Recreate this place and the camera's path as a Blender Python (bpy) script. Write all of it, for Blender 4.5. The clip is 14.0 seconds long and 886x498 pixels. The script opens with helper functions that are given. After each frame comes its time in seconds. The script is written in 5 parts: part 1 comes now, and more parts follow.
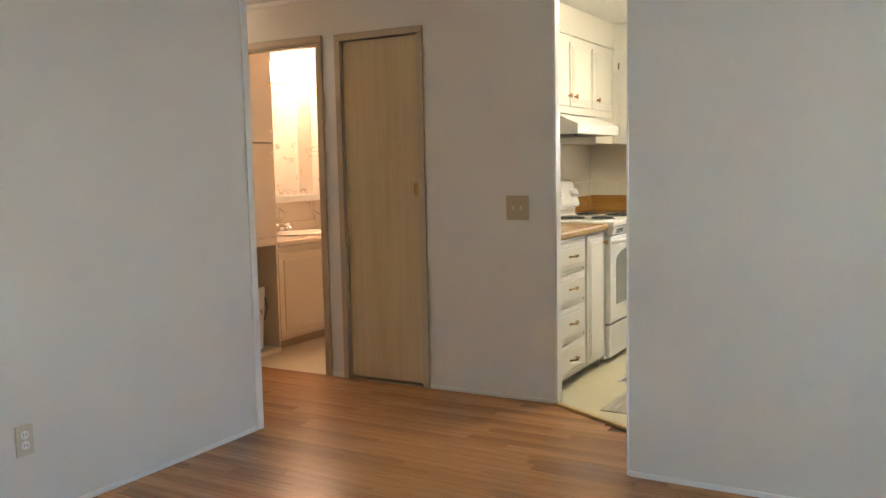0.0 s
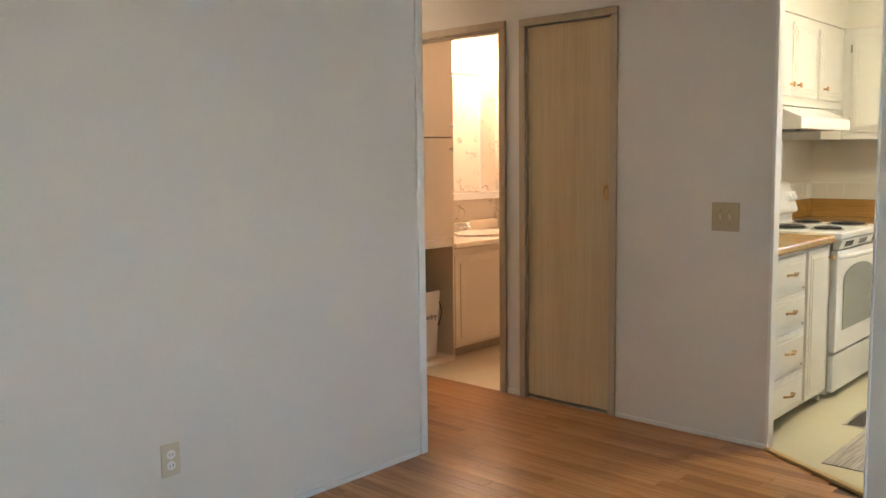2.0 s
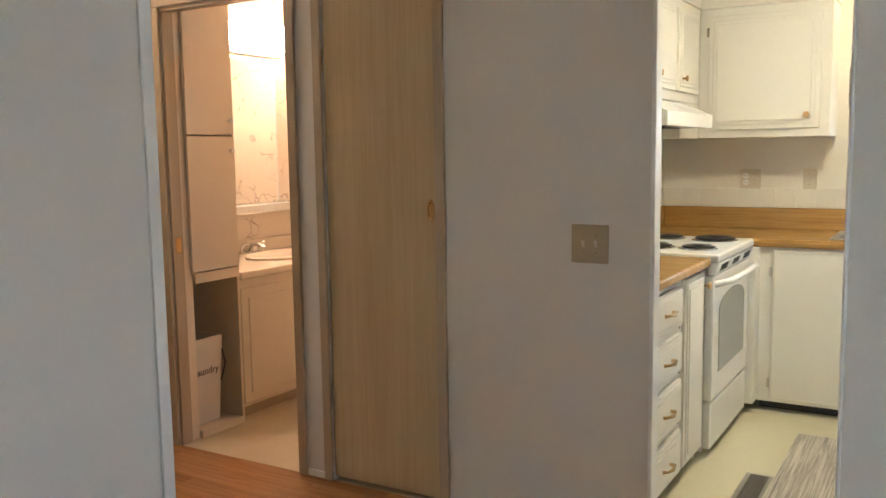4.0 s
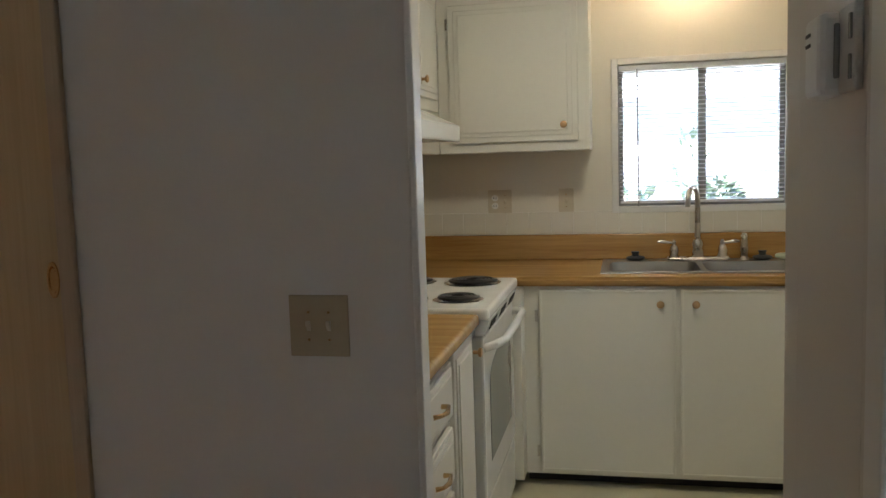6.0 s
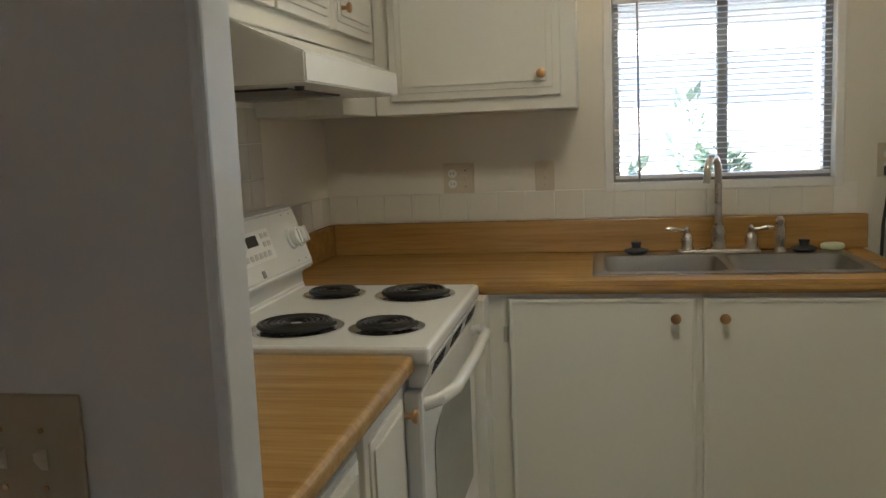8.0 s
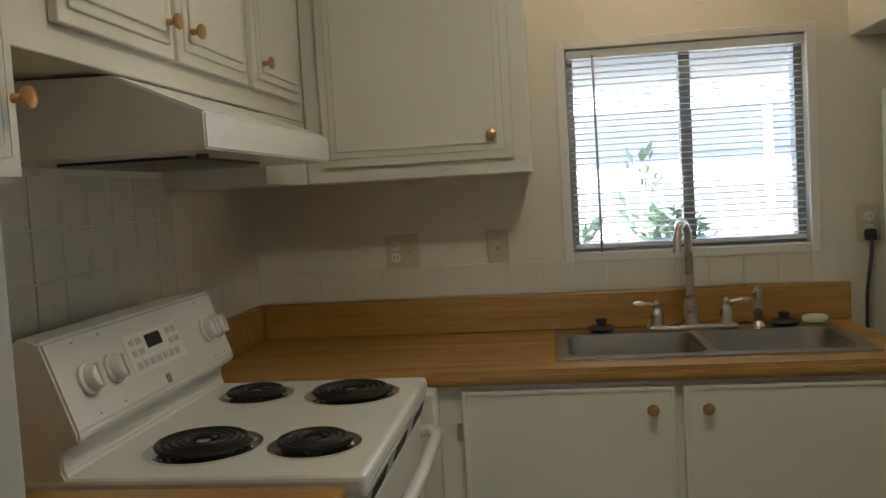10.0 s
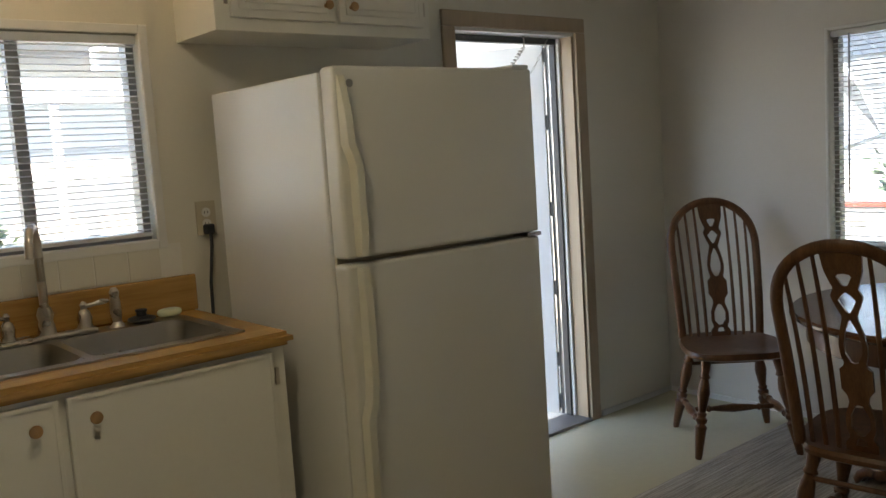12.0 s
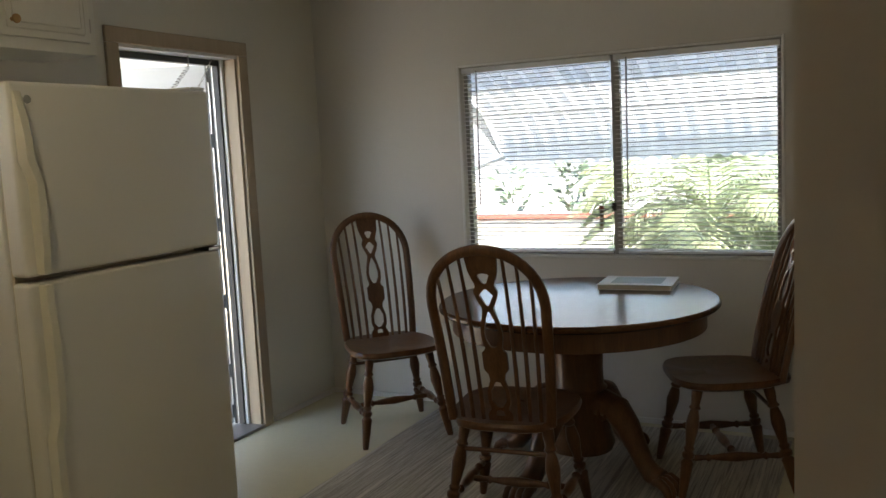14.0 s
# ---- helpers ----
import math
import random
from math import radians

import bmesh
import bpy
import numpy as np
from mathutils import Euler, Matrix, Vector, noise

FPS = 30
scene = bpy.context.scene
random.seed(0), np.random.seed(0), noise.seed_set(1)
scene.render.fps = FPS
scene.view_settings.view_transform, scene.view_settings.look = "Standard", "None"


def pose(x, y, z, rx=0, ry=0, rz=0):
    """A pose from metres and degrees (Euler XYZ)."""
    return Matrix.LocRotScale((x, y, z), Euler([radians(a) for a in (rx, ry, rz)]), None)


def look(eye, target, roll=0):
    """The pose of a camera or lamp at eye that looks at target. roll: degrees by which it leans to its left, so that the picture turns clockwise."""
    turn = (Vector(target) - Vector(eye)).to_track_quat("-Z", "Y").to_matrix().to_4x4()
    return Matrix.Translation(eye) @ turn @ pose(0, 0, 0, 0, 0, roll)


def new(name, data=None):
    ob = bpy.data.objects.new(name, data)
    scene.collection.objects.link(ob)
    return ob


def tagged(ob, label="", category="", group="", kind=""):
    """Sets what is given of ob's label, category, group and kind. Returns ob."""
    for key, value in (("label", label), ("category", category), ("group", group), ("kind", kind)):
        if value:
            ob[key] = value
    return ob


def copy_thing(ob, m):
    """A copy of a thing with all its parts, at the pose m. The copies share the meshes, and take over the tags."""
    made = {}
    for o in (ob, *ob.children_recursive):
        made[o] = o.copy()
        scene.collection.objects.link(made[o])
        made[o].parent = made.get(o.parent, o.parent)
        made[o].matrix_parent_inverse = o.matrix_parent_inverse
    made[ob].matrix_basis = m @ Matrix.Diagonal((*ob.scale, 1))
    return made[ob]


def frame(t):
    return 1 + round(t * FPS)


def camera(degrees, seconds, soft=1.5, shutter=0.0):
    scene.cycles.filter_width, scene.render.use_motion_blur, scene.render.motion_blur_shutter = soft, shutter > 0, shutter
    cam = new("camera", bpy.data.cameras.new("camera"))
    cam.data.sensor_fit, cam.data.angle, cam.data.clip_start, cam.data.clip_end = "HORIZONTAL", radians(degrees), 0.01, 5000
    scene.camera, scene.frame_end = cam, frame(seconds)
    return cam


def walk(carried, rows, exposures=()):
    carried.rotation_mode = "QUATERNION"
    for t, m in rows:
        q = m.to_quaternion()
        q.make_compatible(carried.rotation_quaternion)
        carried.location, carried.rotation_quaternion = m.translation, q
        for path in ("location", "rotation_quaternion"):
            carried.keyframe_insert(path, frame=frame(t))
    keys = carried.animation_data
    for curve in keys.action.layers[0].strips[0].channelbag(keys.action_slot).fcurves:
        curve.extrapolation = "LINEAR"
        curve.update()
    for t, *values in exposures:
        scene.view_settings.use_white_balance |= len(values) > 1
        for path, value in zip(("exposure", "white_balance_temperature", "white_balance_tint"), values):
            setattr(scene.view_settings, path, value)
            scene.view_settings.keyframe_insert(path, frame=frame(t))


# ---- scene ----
cam = camera(54.7, 14.0)
PATH = [
    (0, (2.425, -6.72, 1.298), (1.439, -4.991, 1.105), -1.2),
    (0.5, (2.416, -6.654, 1.306), (1.174, -5.101, 1.091), -0.6),
    (1, (2.366, -6.611, 1.324), (1.029, -5.139, 1.115), -0.6),
    (1.5, (2.26, -6.519, 1.341), (0.918, -5.051, 1.13), -0.7),
    (2, (2.177, -6.294, 1.348), (0.838, -4.824, 1.138), -0.7),
    (2.2, (2.139, -6.183, 1.355), (0.799, -4.713, 1.146), -0.7),
    (4.3, (1.434, -5.106, 1.386), (0.528, -3.336, 1.168), -0.9),
    (4.5, (1.365, -5.002, 1.385), (0.546, -3.19, 1.175), -1.0),
    (5, (1.226, -4.753, 1.402), (0.686, -2.838, 1.202), -2.0),
    (5.5, (1.159, -4.459, 1.4), (0.726, -2.516, 1.198), -1.7),
    (6, (1.125, -4.204, 1.407), (0.708, -2.258, 1.204), -1.8),
    (6.5, (1.042, -3.905, 1.397), (0.714, -1.945, 1.174), -1.8),
    (7, (1.024, -3.672, 1.384), (0.715, -1.71, 1.146), -1.7),
    (7.2, (1.027, -3.568, 1.367), (0.714, -1.606, 1.137), -1.9),
    (9.3, (1.084, -2.927, 1.382), (0.646, -1.006, 1.04), -2.2),
    (9.5, (1.075, -2.914, 1.385), (0.659, -0.977, 1.109), -2.3),
    (10, (1.017, -2.88, 1.392), (0.77, -0.9, 1.261), -3.3),
    (10.5, (0.917, -2.836, 1.409), (1.129, -0.849, 1.315), -5.4),
    (11, (0.89, -2.808, 1.395), (1.533, -0.92, 1.247), -5.2),
    (11.5, (0.845, -2.798, 1.402), (1.811, -1.057, 1.211), -4.4),
    (12, (0.766, -2.793, 1.392), (2.035, -1.264, 1.168), -3.7),
    (12.5, (0.685, -2.795, 1.404), (2.153, -1.457, 1.169), -3.3),
    (13, (0.607, -2.785, 1.408), (2.233, -1.645, 1.175), -3.4),
    (13.5, (0.559, -2.811, 1.408), (2.313, -1.877, 1.179), -2.9),
    (14, (0.521, -2.866, 1.408), (2.292, -1.967, 1.176), -2.8),
]
EXPOSURES = [(0, 5.25, 6700, 10), (2, 5.3, 6700, 10), (4.5, 4.95, 6300, 10), (5, 4.5, 6100, 10), (5.5, 4.1, 6100, 10), (6.5, 3.7, 6100, 10), (7, 3.65, 6100, 10), (9.5, 3.6, 6300, 10), (10, 3.2, 6300, 10), (11, 2.8, 6800, 10), (12.5, 3.2, 7000, 10), (13, 3.0, 7100, 10), (14, 3.0, 7300, 10)]
walk(cam, [(t, look(eye, target, roll)) for t, eye, target, roll in PATH], EXPOSURES)
SKY, SUN, LIVING_W, SOUTH_W, BATH_E, SINK_E = 0.15, 2.8, 0.30, 0.03, 1.15, 4.2
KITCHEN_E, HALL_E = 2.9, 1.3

# ---- exposure rows come with the walk above; world and lights ----
world = bpy.data.worlds.new("world")
scene.world = world
world.use_nodes = True
_bg = world.node_tree.nodes["Background"]
_sky = world.node_tree.nodes.new("ShaderNodeTexSky")
_sky.sky_type = "NISHITA"
_sky.sun_disc = False
_sky.sun_elevation = radians(52)
_sky.sun_rotation = radians(215)
world.node_tree.links.new(_sky.outputs[0], _bg.inputs[0])
_bg.inputs[1].default_value = SKY

sun_data = bpy.data.lights.new("sun", "SUN")
sun_data.energy, sun_data.angle, sun_data.color = SUN, radians(0.6), (1.0, 0.95, 0.88)
sun = new("sun", sun_data)
_az = radians(215)
sun.matrix_world = look((math.sin(_az) * 20, math.cos(_az) * 20, 26), (0, 0, 0))


def area(name, eye, target, w, h, watts, colour):
    d = bpy.data.lights.new(name, "AREA")
    d.shape, d.size, d.size_y, d.energy, d.color = "RECTANGLE", w, h, watts, colour
    ob = new(name, d)
    ob.matrix_world = look(eye, target)
    return ob


# Stands in for sky light through the unseen east window.
area("living_window_daylight", (4.97, -4.6, 1.35), (0, -4.6, 1.35), 0.9, 0.9, LIVING_W, (0.70, 0.86, 1.0))
# Fill lamp in an unseen south opening, added to lighten the hall wall.
area("living_fill_south", (1.4, -8.97, 1.35), (1.4, 0, 1.35), 0.8, 0.9, SOUTH_W, (1.0, 0.95, 0.88))


# ---- materials ----
def _nodes(name):
    m = bpy.data.materials.new(name)
    m.use_nodes = True
    nt = m.node_tree
    return m, nt, nt.nodes["Principled BSDF"]


def _noise(nt, scale, detail=4.0, stretch=(1, 1, 1), coord="Object"):
    tc = nt.nodes.new("ShaderNodeTexCoord")
    mp = nt.nodes.new("ShaderNodeMapping")
    mp.inputs["Scale"].default_value = stretch
    nt.links.new(tc.outputs[coord], mp.inputs[0])
    n = nt.nodes.new("ShaderNodeTexNoise")
    n.inputs["Scale"].default_value, n.inputs["Detail"].default_value = scale, detail
    nt.links.new(mp.outputs[0], n.inputs["Vector"])
    return n.outputs["Fac"]


def _ramp(nt, fac, stops):
    r = nt.nodes.new("ShaderNodeValToRGB")
    el = r.color_ramp.elements
    while len(el) < len(stops):
        el.new(0.5)
    for e, (p, c) in zip(el, stops):
        e.position, e.color = p, (*c, 1)
    nt.links.new(fac, r.inputs[0])
    return r.outputs[0]


def _mix(nt, fac, a, b, mode="MIX"):
    m = nt.nodes.new("ShaderNodeMix")
    m.data_type, m.blend_type = "RGBA", mode
    if isinstance(fac, float):
        m.inputs[0].default_value = fac
    else:
        nt.links.new(fac, m.inputs[0])
    for s, v in ((6, a), (7, b)):
        if isinstance(v, tuple):
            m.inputs[s].default_value = (*v, 1)
        else:
            nt.links.new(v, m.inputs[s])
    return m.outputs[2]


def _bump(nt, p, height, strength, dist=0.01):
    b = nt.nodes.new("ShaderNodeBump")
    b.inputs["Strength"].default_value, b.inputs["Distance"].default_value = strength, dist
    nt.links.new(height, b.inputs["Height"])
    nt.links.new(b.outputs[0], p.inputs["Normal"])


def dim(c, k):
    return tuple(v * k for v in c)


def paint(name, col, rough=0.5, var=0.06, grain=60.0, relief=0.12, metal=0.0, big=1.3):
    """Plain surface with large faint blotches, fine grain and a fine relief."""
    m, nt, p = _nodes(name)
    a = _ramp(nt, _noise(nt, big, 3), [(0.3, dim(col, 1 - var)), (0.7, dim(col, 1 + var * 0.6))])
    fine = _noise(nt, grain, 3)
    c = _mix(nt, 0.5, a, _ramp(nt, fine, [(0.3, dim(col, 1 - var * 0.7)), (0.7, dim(col, 1 + var * 0.4))]))
    nt.links.new(c, p.inputs["Base Color"])
    r = nt.nodes.new("ShaderNodeMapRange")
    r.inputs["To Min"].default_value, r.inputs["To Max"].default_value = max(rough - 0.07, 0.02), min(rough + 0.07, 1)
    nt.links.new(_noise(nt, 7, 3), r.inputs["Value"])
    nt.links.new(r.outputs[0], p.inputs["Roughness"])
    p.inputs["Metallic"].default_value = metal
    if relief:
        _bump(nt, p, fine, relief, 0.003)
    return m


def plain(name, col, rough):
    """Even enamel with only a faint tone drift and a slight orange-peel relief."""
    m, nt, p = _nodes(name)
    nt.links.new(_ramp(nt, _noise(nt, 1.5, 2), [(0.3, dim(col, 0.97)), (0.7, col)]), p.inputs["Base Color"])
    p.inputs["Roughness"].default_value = rough
    _bump(nt, p, _noise(nt, 180, 2), 0.06, 0.001)
    return m


def wood(name, dark, light, stretch, rough=0.4, scale=6.0, relief=0.1, varied=0.0):
    """Grain drawn out along the axis whose stretch is small."""
    m, nt, p = _nodes(name)
    g1 = _noise(nt, scale, 6, stretch)
    g2 = _noise(nt, scale * 6, 4, stretch)
    c = _ramp(nt, g1, [(0.28, dark), (0.5, tuple((a + b) / 2 for a, b in zip(dark, light))), (0.72, light)])
    c = _mix(nt, 0.35, c, _ramp(nt, g2, [(0.35, dark), (0.65, light)]))
    if varied:
        oi = nt.nodes.new("ShaderNodeObjectInfo")
        ge = nt.nodes.new("ShaderNodeNewGeometry")
        ad = nt.nodes.new("ShaderNodeMath")
        ad.operation = "ADD"
        nt.links.new(oi.outputs["Random"], ad.inputs[0])
        nt.links.new(ge.outputs["Random Per Island"], ad.inputs[1])
        fr = nt.nodes.new("ShaderNodeMath")
        fr.operation = "FRACT"
        nt.links.new(ad.outputs[0], fr.inputs[0])
        t = _ramp(nt, fr.outputs[0], [(0.0, (1 - varied,) * 3), (0.5, (1.0, 0.97, 0.94)), (1.0, (1 + varied * 0.5,) * 3)])
        c = _mix(nt, 1.0, c, t, "MULTIPLY")
    nt.links.new(c, p.inputs["Base Color"])
    p.inputs["Roughness"].default_value = rough
    _bump(nt, p, g2, relief, 0.002)
    return m


def glassy(name):
    m, nt, p = _nodes(name)
    p.inputs["Base Color"].default_value = (0.97, 0.99, 0.98, 1)
    p.inputs["Transmission Weight"].default_value = 1.0
    p.inputs["Roughness"].default_value, p.inputs["IOR"].default_value = 0.0, 1.45
    return m


def glow(name, col, strength):
    m, nt, p = _nodes(name)
    p.inputs["Base Color"].default_value = (*col, 1)
    p.inputs["Emission Color"].default_value, p.inputs["Emission Strength"].default_value = (*col, 1), strength
    return m


def foliage(name, a, b):
    m, nt, p = _nodes(name)
    ge = nt.nodes.new("ShaderNodeNewGeometry")
    c = _ramp(nt, ge.outputs["Random Per Island"], [(0.0, a), (1.0, b)])
    c = _mix(nt, 0.4, c, _ramp(nt, _noise(nt, 9), [(0.3, a), (0.7, b)]))
    nt.links.new(c, p.inputs["Base Color"])
    p.inputs["Roughness"].default_value = 0.45
    return m


def striped(name):
    """Flat-woven rug: cross stripes with threads of several greys."""
    m, nt, p = _nodes(name)
    s = _noise(nt, 30, 3, (0.04, 1.6, 1))
    w = _noise(nt, 160, 2, (1, 0.5, 1))
    c = _ramp(nt, s, [(0.34, (0.20, 0.18, 0.155)), (0.46, (0.52, 0.48, 0.42)), (0.54, (0.27, 0.245, 0.21)), (0.64, (0.60, 0.56, 0.49))])
    c = _mix(nt, 0.22, c, _ramp(nt, w, [(0.35, (0.30, 0.28, 0.25)), (0.65, (0.62, 0.58, 0.52))]))
    nt.links.new(c, p.inputs["Base Color"])
    p.inputs["Roughness"].default_value = 0.95
    _bump(nt, p, w, 0.6, 0.004)
    return m


def floral(name):
    """Cream wallpaper with sparse sprigs."""
    m, nt, p = _nodes(name)
    tc = nt.nodes.new("ShaderNodeTexCoord")
    v = nt.nodes.new("ShaderNodeTexVoronoi")
    v.feature, v.inputs["Scale"].default_value = "DISTANCE_TO_EDGE", 9.0
    n = nt.nodes.new("ShaderNodeTexNoise")
    n.inputs["Scale"].default_value = 5.0
    mv = nt.nodes.new("ShaderNodeMix")
    mv.data_type, mv.inputs[0].default_value = "RGBA", 0.25
    nt.links.new(tc.outputs["Object"], n.inputs["Vector"])
    nt.links.new(tc.outputs["Object"], mv.inputs[6])
    nt.links.new(n.outputs["Color"], mv.inputs[7])
    nt.links.new(mv.outputs[2], v.inputs["Vector"])
    line = _ramp(nt, v.outputs["Distance"], [(0.012, (1, 1, 1)), (0.03, (0, 0, 0))])
    patch = _ramp(nt, _noise(nt, 7, 2), [(0.50, (0, 0, 0)), (0.58, (1, 1, 1))])
    both = _mix(nt, 1.0, line, patch, "MULTIPLY")
    c = _mix(nt, both, (0.74, 0.66, 0.56), (0.42, 0.33, 0.27))
    nt.links.new(c, p.inputs["Base Color"])
    p.inputs["Roughness"].default_value = 0.7
    return m


WALL = paint("wall_paint", (0.68, 0.65, 0.60), 0.62, 0.03, 90, 0.10)
KWALL = paint("kitchen_wall_paint", (0.74, 0.71, 0.62), 0.5, 0.03, 90, 0.08)
CEIL = paint("ceiling_paint", (0.78, 0.77, 0.74), 0.8, 0.03, 120, 0.25)
TRIMW = paint("white_trim_paint", (0.76, 0.75, 0.72), 0.38, 0.03, 40, 0.05)
TAN = wood("tan_painted_trim", (0.40, 0.31, 0.21), (0.47, 0.37, 0.26), (6, 6, 0.3), 0.45, 5, 0.05)
DOORW = wood("birch_veneer", (0.46, 0.34, 0.19), (0.58, 0.45, 0.27), (7, 7, 0.25), 0.42, 3.0, 0.06)
CAB = paint("cabinet_paint", (0.75, 0.73, 0.66), 0.36, 0.03, 50, 0.06)
APPL = paint("white_enamel", (0.76, 0.76, 0.73), 0.22, 0.015, 30, 0.0)
FRIDGE = paint("pebbled_white_enamel", (0.72, 0.70, 0.63), 0.36, 0.02, 260, 0.25)
FSIDE = plain("smooth_white_enamel", (0.74, 0.73, 0.69), 0.34)
YELLOWED = paint("yellowed_plastic", (0.72, 0.69, 0.57), 0.4, 0.06, 30, 0.03)
COUNTER = wood("butcher_block_laminate", (0.31, 0.16, 0.043), (0.51, 0.31, 0.10), (0.5, 9, 9), 0.26, 2.5, 0.02)
COUNTER2 = wood("butcher_block_laminate_side", (0.31, 0.16, 0.043), (0.51, 0.31, 0.10), (0.5, 9, 9), 0.26, 2.5, 0.02)
LAM = wood("laminate_plank", (0.33, 0.145, 0.052), (0.56, 0.29, 0.12), (0.45, 9, 9), 0.27, 4.0, 0.03, varied=0.30)
GAP = paint("dark_joint", (0.10, 0.05, 0.02), 0.7)
LINO = paint("cream_linoleum", (0.68, 0.64, 0.46), 0.22, 0.05, 25, 0.05)
BATHF = paint("tan_vinyl", (0.60, 0.49, 0.34), 0.4, 0.12, 14, 0.06)
OAK = wood("dark_oak", (0.074, 0.028, 0.010), (0.18, 0.078, 0.030), (5, 5, 0.5), 0.30, 7, 0.10)
OAKTOP = wood("dark_oak_top", (0.075, 0.030, 0.012), (0.16, 0.070, 0.028), (7, 0.5, 7), 0.22, 6, 0.10)
STEEL = paint("brushed_steel", (0.42, 0.40, 0.37), 0.30, 0.06, 200, 0.04, metal=1.0)
NICKEL = paint("brushed_nickel", (0.56, 0.52, 0.47), 0.28, 0.04, 120, 0.02, metal=1.0)
CHROME = paint("chrome", (0.75, 0.75, 0.74), 0.10, 0.03, 60, 0.0, metal=1.0)
BRASS = paint("brass", (0.62, 0.42, 0.20), 0.25, 0.06, 80, 0.0, metal=1.0)
COPPER = paint("antique_copper", (0.52, 0.32, 0.16), 0.32, 0.10, 80, 0.0, metal=1.0)
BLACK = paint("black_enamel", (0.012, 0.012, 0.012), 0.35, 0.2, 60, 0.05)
RUBBER = paint("dark_rubber", (0.03, 0.035, 0.04), 0.5, 0.1)
GREY = paint("grey_glass", (0.29, 0.30, 0.29), 0.12, 0.05, 20, 0.0)
PALEGREY = paint("pale_grey_plastic", (0.52, 0.52, 0.50), 0.4, 0.03)
BEIGE = paint("beige_plate", (0.42, 0.34, 0.215), 0.4, 0.03)
ALMOND = paint("almond_plastic", (0.58, 0.52, 0.40), 0.4, 0.03)
TILE = paint("painted_tile", (0.72, 0.69, 0.60), 0.22, 0.03, 30, 0.03)
TILEG = paint("tile_grout", (0.78, 0.76, 0.70), 0.7, 0.04)
SLAT = paint("blind_slat", (0.80, 0.80, 0.80), 0.4, 0.02)
ALU = paint("window_aluminium", (0.30, 0.29, 0.28), 0.42, 0.06, 60, 0.03, metal=0.6)
DARKALU = paint("dark_aluminium", (0.05, 0.05, 0.05), 0.45, 0.1, 60, 0.03)
GLASS = glassy("window_glass")
MIRROR = paint("mirror_silver", (0.92, 0.92, 0.90), 0.02, 0.0, 10, 0.0, metal=1.0)
RUG = striped("woven_rug")
PAPER = floral("floral_wallpaper")
VANITY = paint("vanity_paint", (0.72, 0.62, 0.50), 0.4, 0.03)
BASIN = paint("cultured_marble", (0.78, 0.68, 0.56), 0.15, 0.05, 12, 0.0)
HAMPER = paint("hamper_cloth", (0.66, 0.60, 0.54), 0.9, 0.06, 200, 0.4)
INK = paint("dark_print", (0.07, 0.06, 0.06), 0.7)
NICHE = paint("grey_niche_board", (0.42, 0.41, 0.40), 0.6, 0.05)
SOAP = paint("green_soap", (0.62, 0.68, 0.48), 0.4, 0.05)
BULB = glow("warm_bulb", (1.0, 0.72, 0.53), BATH_E)
SINKBULB = glow("warm_bulb_kitchen", (1.0, 0.74, 0.46), SINK_E)
HALLGLOW = glow("unseen_hall_glow", (1.0, 0.74, 0.50), HALL_E)
STRIP = wood("oak_threshold_strip", (0.42, 0.27, 0.10), (0.58, 0.40, 0.17), (1, 9, 9), 0.35, 6, 0.03)
KITBULB = glow("warm_ceiling_glass", (1.0, 0.89, 0.66), KITCHEN_E)
SIDING = paint("white_siding", (0.78, 0.78, 0.78), 0.6, 0.05, 30, 0.1)
AWN = paint("white_corrugated_aluminium", (0.74, 0.75, 0.75), 0.45, 0.06, 20, 0.03)
ROOFM = paint("grey_fascia", (0.60, 0.62, 0.66), 0.6, 0.08)
GROUND = paint("pale_gravel", (0.44, 0.42, 0.38), 0.9, 0.25, 40, 0.6)
REDM = paint("red_brown_paint", (0.36, 0.10, 0.07), 0.6, 0.1)
BLOCK = paint("pale_block", (0.64, 0.62, 0.57), 0.85, 0.12, 20, 0.4)
PALM = foliage("palm_leaf", (0.22, 0.28, 0.16), (0.42, 0.48, 0.32))
BUSH = foliage("bush_leaf", (0.06, 0.10, 0.06), (0.16, 0.21, 0.13))
TWIG = paint("bark", (0.16, 0.11, 0.07), 0.9, 0.25, 30, 0.6)
BOOKC = paint("white_cover", (0.62, 0.62, 0.60), 0.35, 0.05)
BOOKP = paint("book_pages", (0.66, 0.62, 0.52), 0.8, 0.05)
BOOKG = paint("grey_green_picture", (0.22, 0.27, 0.26), 0.4, 0.3, 18)
SCREEN = paint("white_door_paint", (0.72, 0.72, 0.72), 0.5, 0.03)

# ---- mesh helpers ----
OFF = {}


def thing(name, loc, label, category, group="", kind=""):
    """An Empty at the base of a thing; its parts are given in world metres and moved to it."""
    ob = new(name)
    ob.location = loc
    OFF[ob.name] = Vector(loc)
    return tagged(ob, label, category, group, kind)


def part(name, bm, material, parent=None, label="", smooth=False, kind="", category=""):
    off = OFF.get(parent.name, Vector()) if parent else Vector()
    if off.length:
        bmesh.ops.translate(bm, verts=bm.verts, vec=-off)
    me = bpy.data.meshes.new(name)
    bm.to_mesh(me)
    bm.free()
    me.materials.append(material)
    if smooth:
        me.shade_smooth()
        me.set_sharp_from_angle(angle=radians(40))
    ob = new(name, me)
    if parent:
        ob.parent = parent
        OFF[ob.name] = off
    return tagged(ob, label, category, "", kind)


def structure(name, bm, material, label, category="", smooth=False):
    return part(name, bm, material, None, label, smooth, "structure", category)


